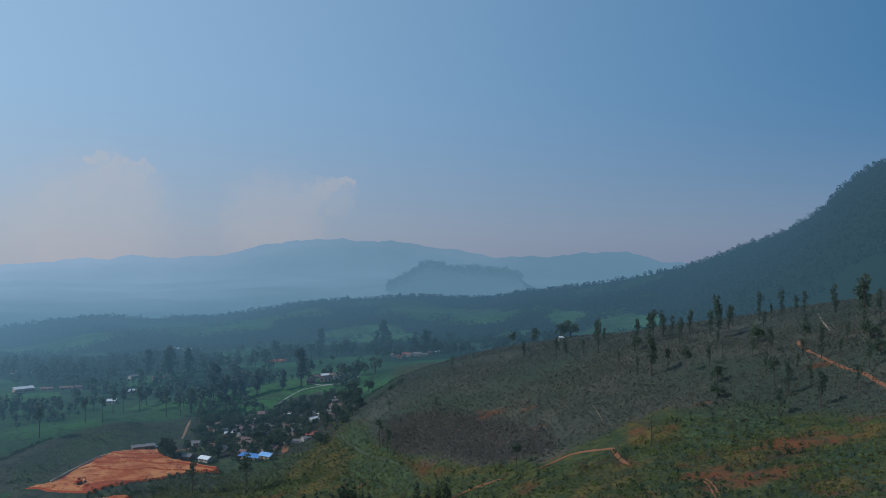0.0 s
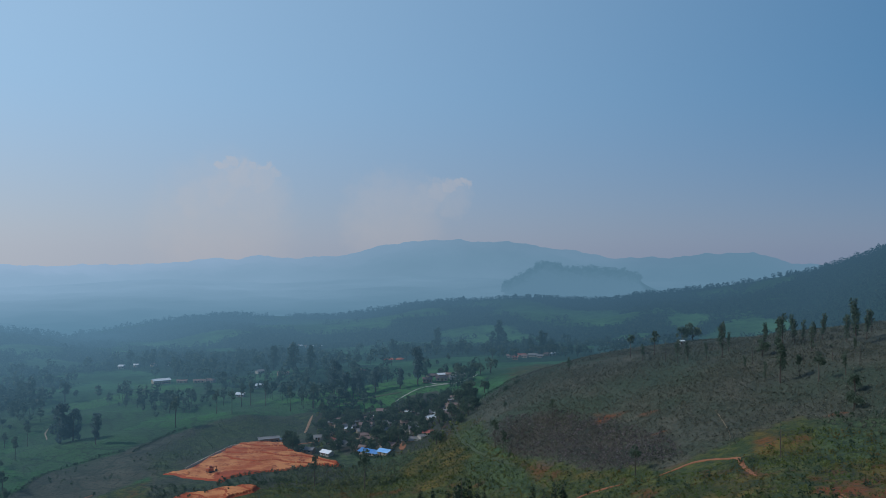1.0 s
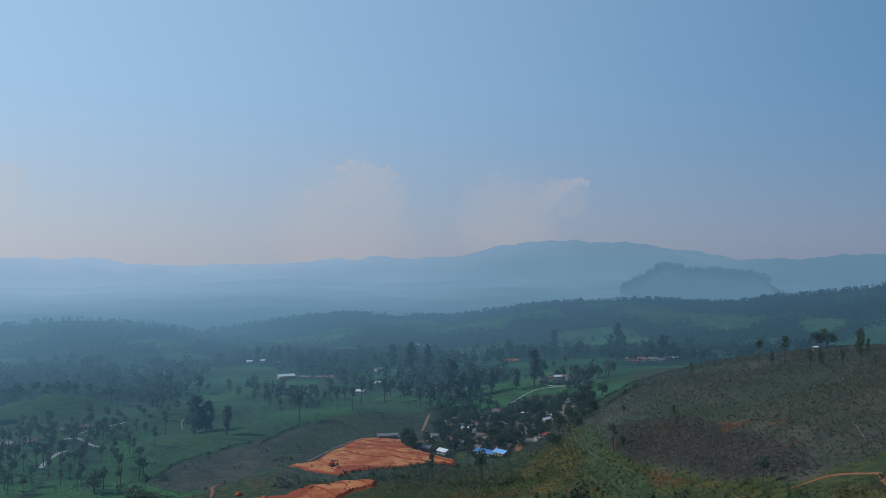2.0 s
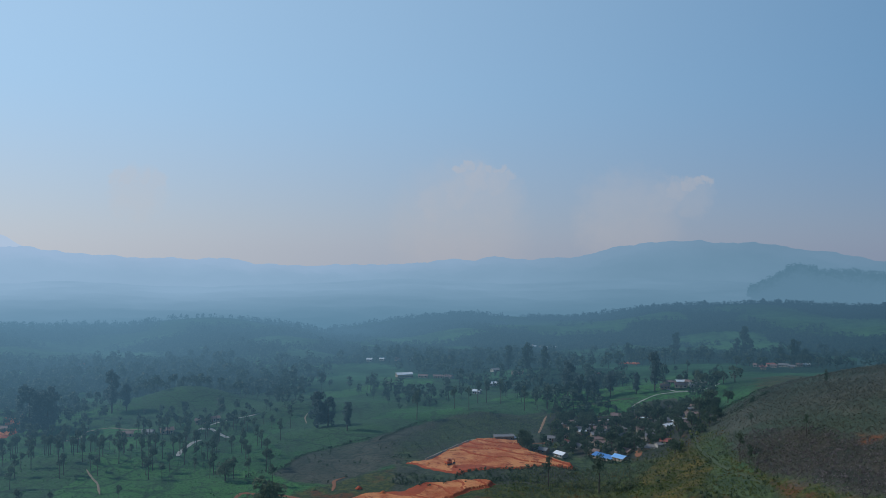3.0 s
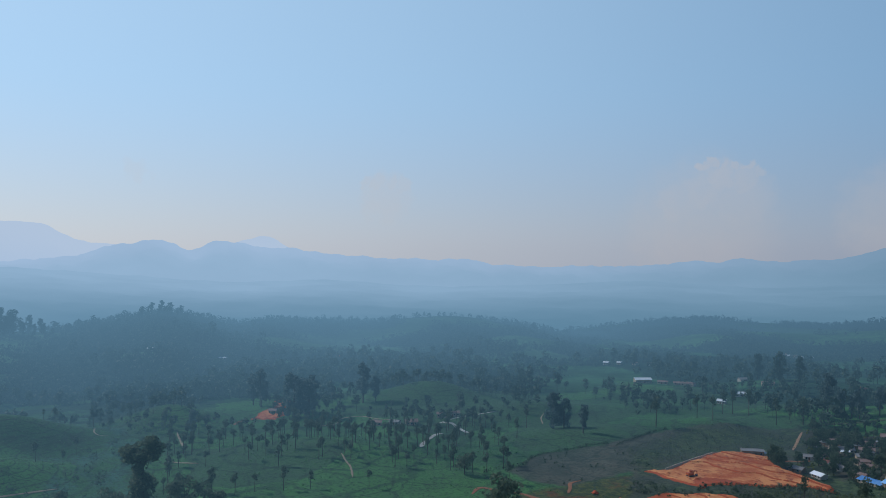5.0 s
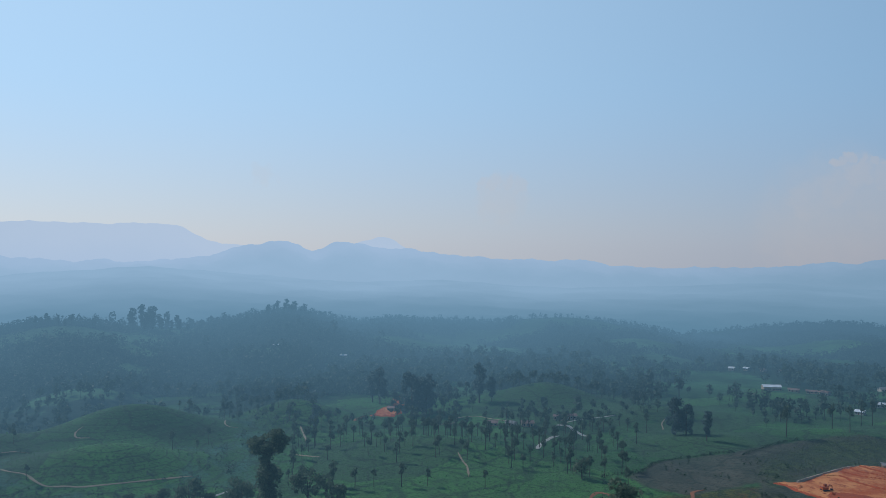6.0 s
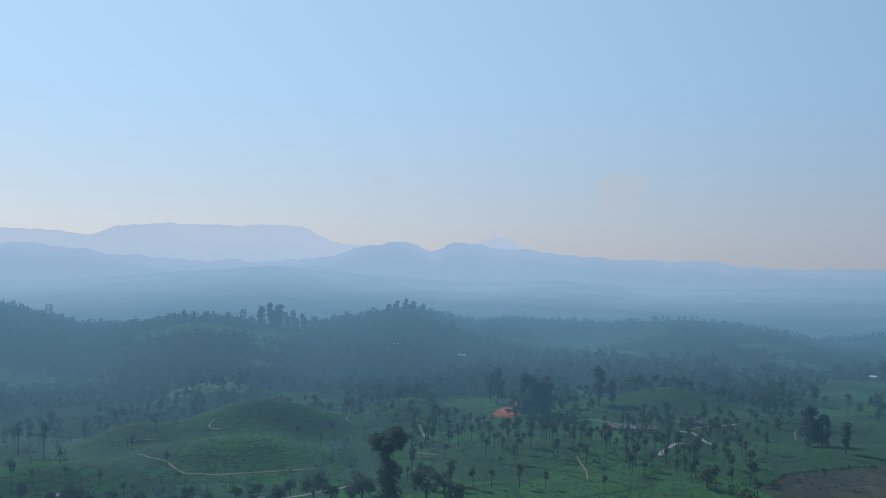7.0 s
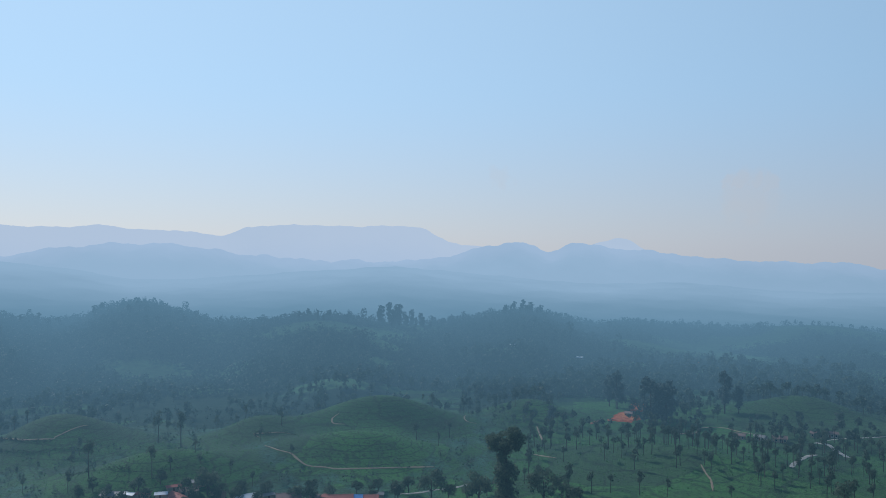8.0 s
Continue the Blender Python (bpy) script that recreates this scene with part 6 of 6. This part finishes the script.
strewn("meadow_bushes", "wild green bushes over the meadow", "bushes", scatter(3800, -31, 20, 180, 440, 1.3, 53, lambda x, y, rng: on_field(MEADOW)(x, y, rng) & (wavy(x, y, 9.0, 3.0) + 0.6 * wavy(x, y, 3.5, 1.0) > rng.uniform(-0.1, 1.0, x.shape))), (0.5, 1.3), BUSH_LEAF, 0.32, 16, 53, ground_z, False, 0.7, 0.0)
strewn("tea_bushes", "clipped green tea bushes", "bushes", scatter(4000, 33, 97, 395, 520, 2.0, 54, tea_ground), (0.25, 0.45), TEA_LEAF, 0.9, 6, 54, ground_z, False, 0.9, 0.0)
strewn("garden_bushes", "low green bushes round the village houses", "bushes", scatter(420, 5, 22, 415, 580, 2.5, 55, garden), (1.2, 2.6), BUSH_LEAF, 0.3, 18, 55, ground_z, False, 0.6, 0.0)
strewn("thicket", "dark green thicket below the cut terraces", "bushes", scatter(430, 8, 26, 350, 450, 1.8, 56, lambda x, y, rng: inside(x, y, ((-135, 420), (-115, 424), (-91, 424), (-80, 429), (-75, 435), (-78, 398), (-83, 387), (-100, 387), (-133, 388), (-148, 394), (-144, 406)), 2) > 0.5), (0.7, 2.2), REGROWN_LEAF, 0.28, 22, 56, ground_z, False, 0.6, 0.0)
strewn("bare_tea", "bare grey twigs of hard pruned tea", "bushes", scatter(4200, -10, 9, 290, 440, 1.0, 57, on_field(BURNT)), (0.5, 1.0), STALK, 0.45, 9, 57, ground_z, False, 0.7, 0.0)
strewn("dark_bushes", "dark green bushes over meadow and scrub", "bushes", scatter(700, -31, 14, 190, 420, 2.2, 58, lambda x, y, rng: (on_field(MEADOW)(x, y, rng) | (inside(x, y, GRASSES[2], 4) > 0.5)) & (wavy(x, y, 14.0, 6.0) > rng.uniform(-0.8, 1.0, x.shape))), (0.7, 2.0), DARK_BUSH_LEAF, 0.24, 26, 58, ground_z, False, 0.6, 0.0)
HEDGE = eased(((-61, 453), (-59, 468), (-55, 480), (-50, 488), (-45, 484), (-33, 494), (-25, 522)), 1.6)
strewn("path_hedge", "dark bushes lining the path at the hill foot", "bushes", [(x + 0.5 * math.sin(3 * k), y + 0.5 * math.cos(5 * k)) for k, (x, y) in enumerate(HEDGE.tolist())], (1.0, 2.6), DARK_BUSH_LEAF, 0.26, 24, 59, ground_z, False, 0.6, 0.0)
# these woods wear the far knoll's painted haze glow, not a leaf colour
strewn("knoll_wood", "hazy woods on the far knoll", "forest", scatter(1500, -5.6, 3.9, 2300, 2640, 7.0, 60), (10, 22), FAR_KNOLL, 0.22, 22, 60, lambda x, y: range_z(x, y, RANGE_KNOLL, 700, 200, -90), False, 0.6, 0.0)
strewn("meadow_grass", "rough yellow-green grass and weeds over the meadow", "grass", scatter(34000, -31, 22, 178, 460, 0.9, 61, lambda x, y, rng: on_field(MEADOW)(x, y, rng) & (np.maximum.reduce([inside(x, y, q, 5) for q in REDS]) < rng.uniform(0.0, 0.9, x.shape)) & (wavy(x, y, 6.0, 4.0) > rng.uniform(-1.6, 0.5, x.shape))), (0.22, 0.6), GRASS_LEAF, 0.75, 5, 61, ground_z, False, 1.0, 0.0)
strewn("rim_bushes", "dark bushes below the cut terraces", "bushes", scatter(360, 14, 36, 330, 420, 1.8, 62, lambda x, y, rng: inside(x, y, ((-202, 377), (-179, 367), (-161, 384), (-133, 420), (-119, 422), (-115, 408), (-146, 378), (-177, 354), (-195, 353)), 2) > 0.5), (0.7, 2.0), DARK_BUSH_LEAF, 0.28, 22, 62, ground_z, False, 0.65, 0.0)
strewn("hedge_bushes", "dark bushes over the fallow slope by the site", "bushes", scatter(140, 22, 38, 330, 480, 3.0, 63, lambda x, y, rng: (on_field(FALLOW)(x, y, rng) | on_field(PRUNED)(x, y, rng)) & (wavy(x, y, 8.0, 2.0) > rng.uniform(-0.2, 1.0, x.shape))), (0.7, 1.8), DARK_BUSH_LEAF, 0.3, 18, 63, ground_z, False, 0.7, 0.0)
# ditches and hedges between the tea fields
HEDGES = (((-269.1, 331.6), (-267.5, 344.3), (-261.8, 354.9), (-266.6, 374.9), (-266.7, 389.4), (-255.9, 415.5), (-247.9, 425.0)),
          ((-242.0, 424.9), (-242.4, 446.4), (-241.7, 467.2), (-237.2, 481.8)),
          ((-175.2, 565.5), (-169.2, 577.7), (-160.5, 586.4), (-150.7, 592.1), (-139.0, 589.8)),
          ((-53.9, 501.1), (-49.4, 509.6), (-44.0, 528), (-36, 548), (-27.9, 575)),
          ((-468, 77), (-472, 79), (-468, 84), (-467.5, 93.6), (-462, 99.2)),
          ((-531.6, -62), (-512, -47.1), (-503.5, -32.0)), ((-510.7, -58.2), (-498.2, -42.9), (-495.2, -28.5), (-490.9, -10.9)),
          ((-437.5, -20.0), (-421.9, -6.8), (-411.9, 8.4)))
for k, points in enumerate(HEDGES):
    row = eased(points, 0.9).tolist()
    strewn("field_hedge", "dark ragged hedge between tea fields", "hedge", [(x + 0.4 * math.sin(3 * i), y + 0.4 * math.cos(5 * i)) for i, (x, y) in enumerate(row)], (0.8, 1.7), DARK_BUSH_LEAF, 0.3, 16, 70 + k, ground_z, False, 0.6, 0.0)
# weeds and bushes that hang over the front rim of the cut terraces and round the blue roofed houses
for label, points, gap, tall, seed in (("weedy bushes along the front rim of the terraces", ((-117, 422), (-131, 419), (-144, 406), (-152, 400), (-166, 389), (-170, 380)), 0.8, (0.7, 2.0), 91),
                                       ("weeds on the slope between the two soil terraces", ((-149, 381), (-160, 372), (-172, 366), (-181, 360), (-190, 354)), 0.8, (0.6, 1.5), 92),
                                       ("garden bushes before the blue roofed houses", ((-118, 448), (-110, 444), (-101, 440), (-92, 438)), 0.7, (1.0, 2.1), 93),
                                       ("garden bushes before the grey roofed house", ((-92, 455), (-84, 455), (-76, 457)), 0.8, (0.8, 1.7), 94),
                                       ("garden bushes before the white roofed house", ((-139, 443), (-132, 441), (-126, 441)), 0.8, (0.7, 1.5), 95)):
    row = eased(points, gap).tolist()
    strewn("rim_bushes", label, "bushes", [(x + 1.3 * math.sin(3.7 * i), y + 1.3 * math.cos(5.1 * i)) for i, (x, y) in enumerate(row)], tall, (REGROWN_LEAF, DARK_BUSH_LEAF)[seed % 2], 0.26, 24, seed, ground_z, False, 0.6, 0.0)
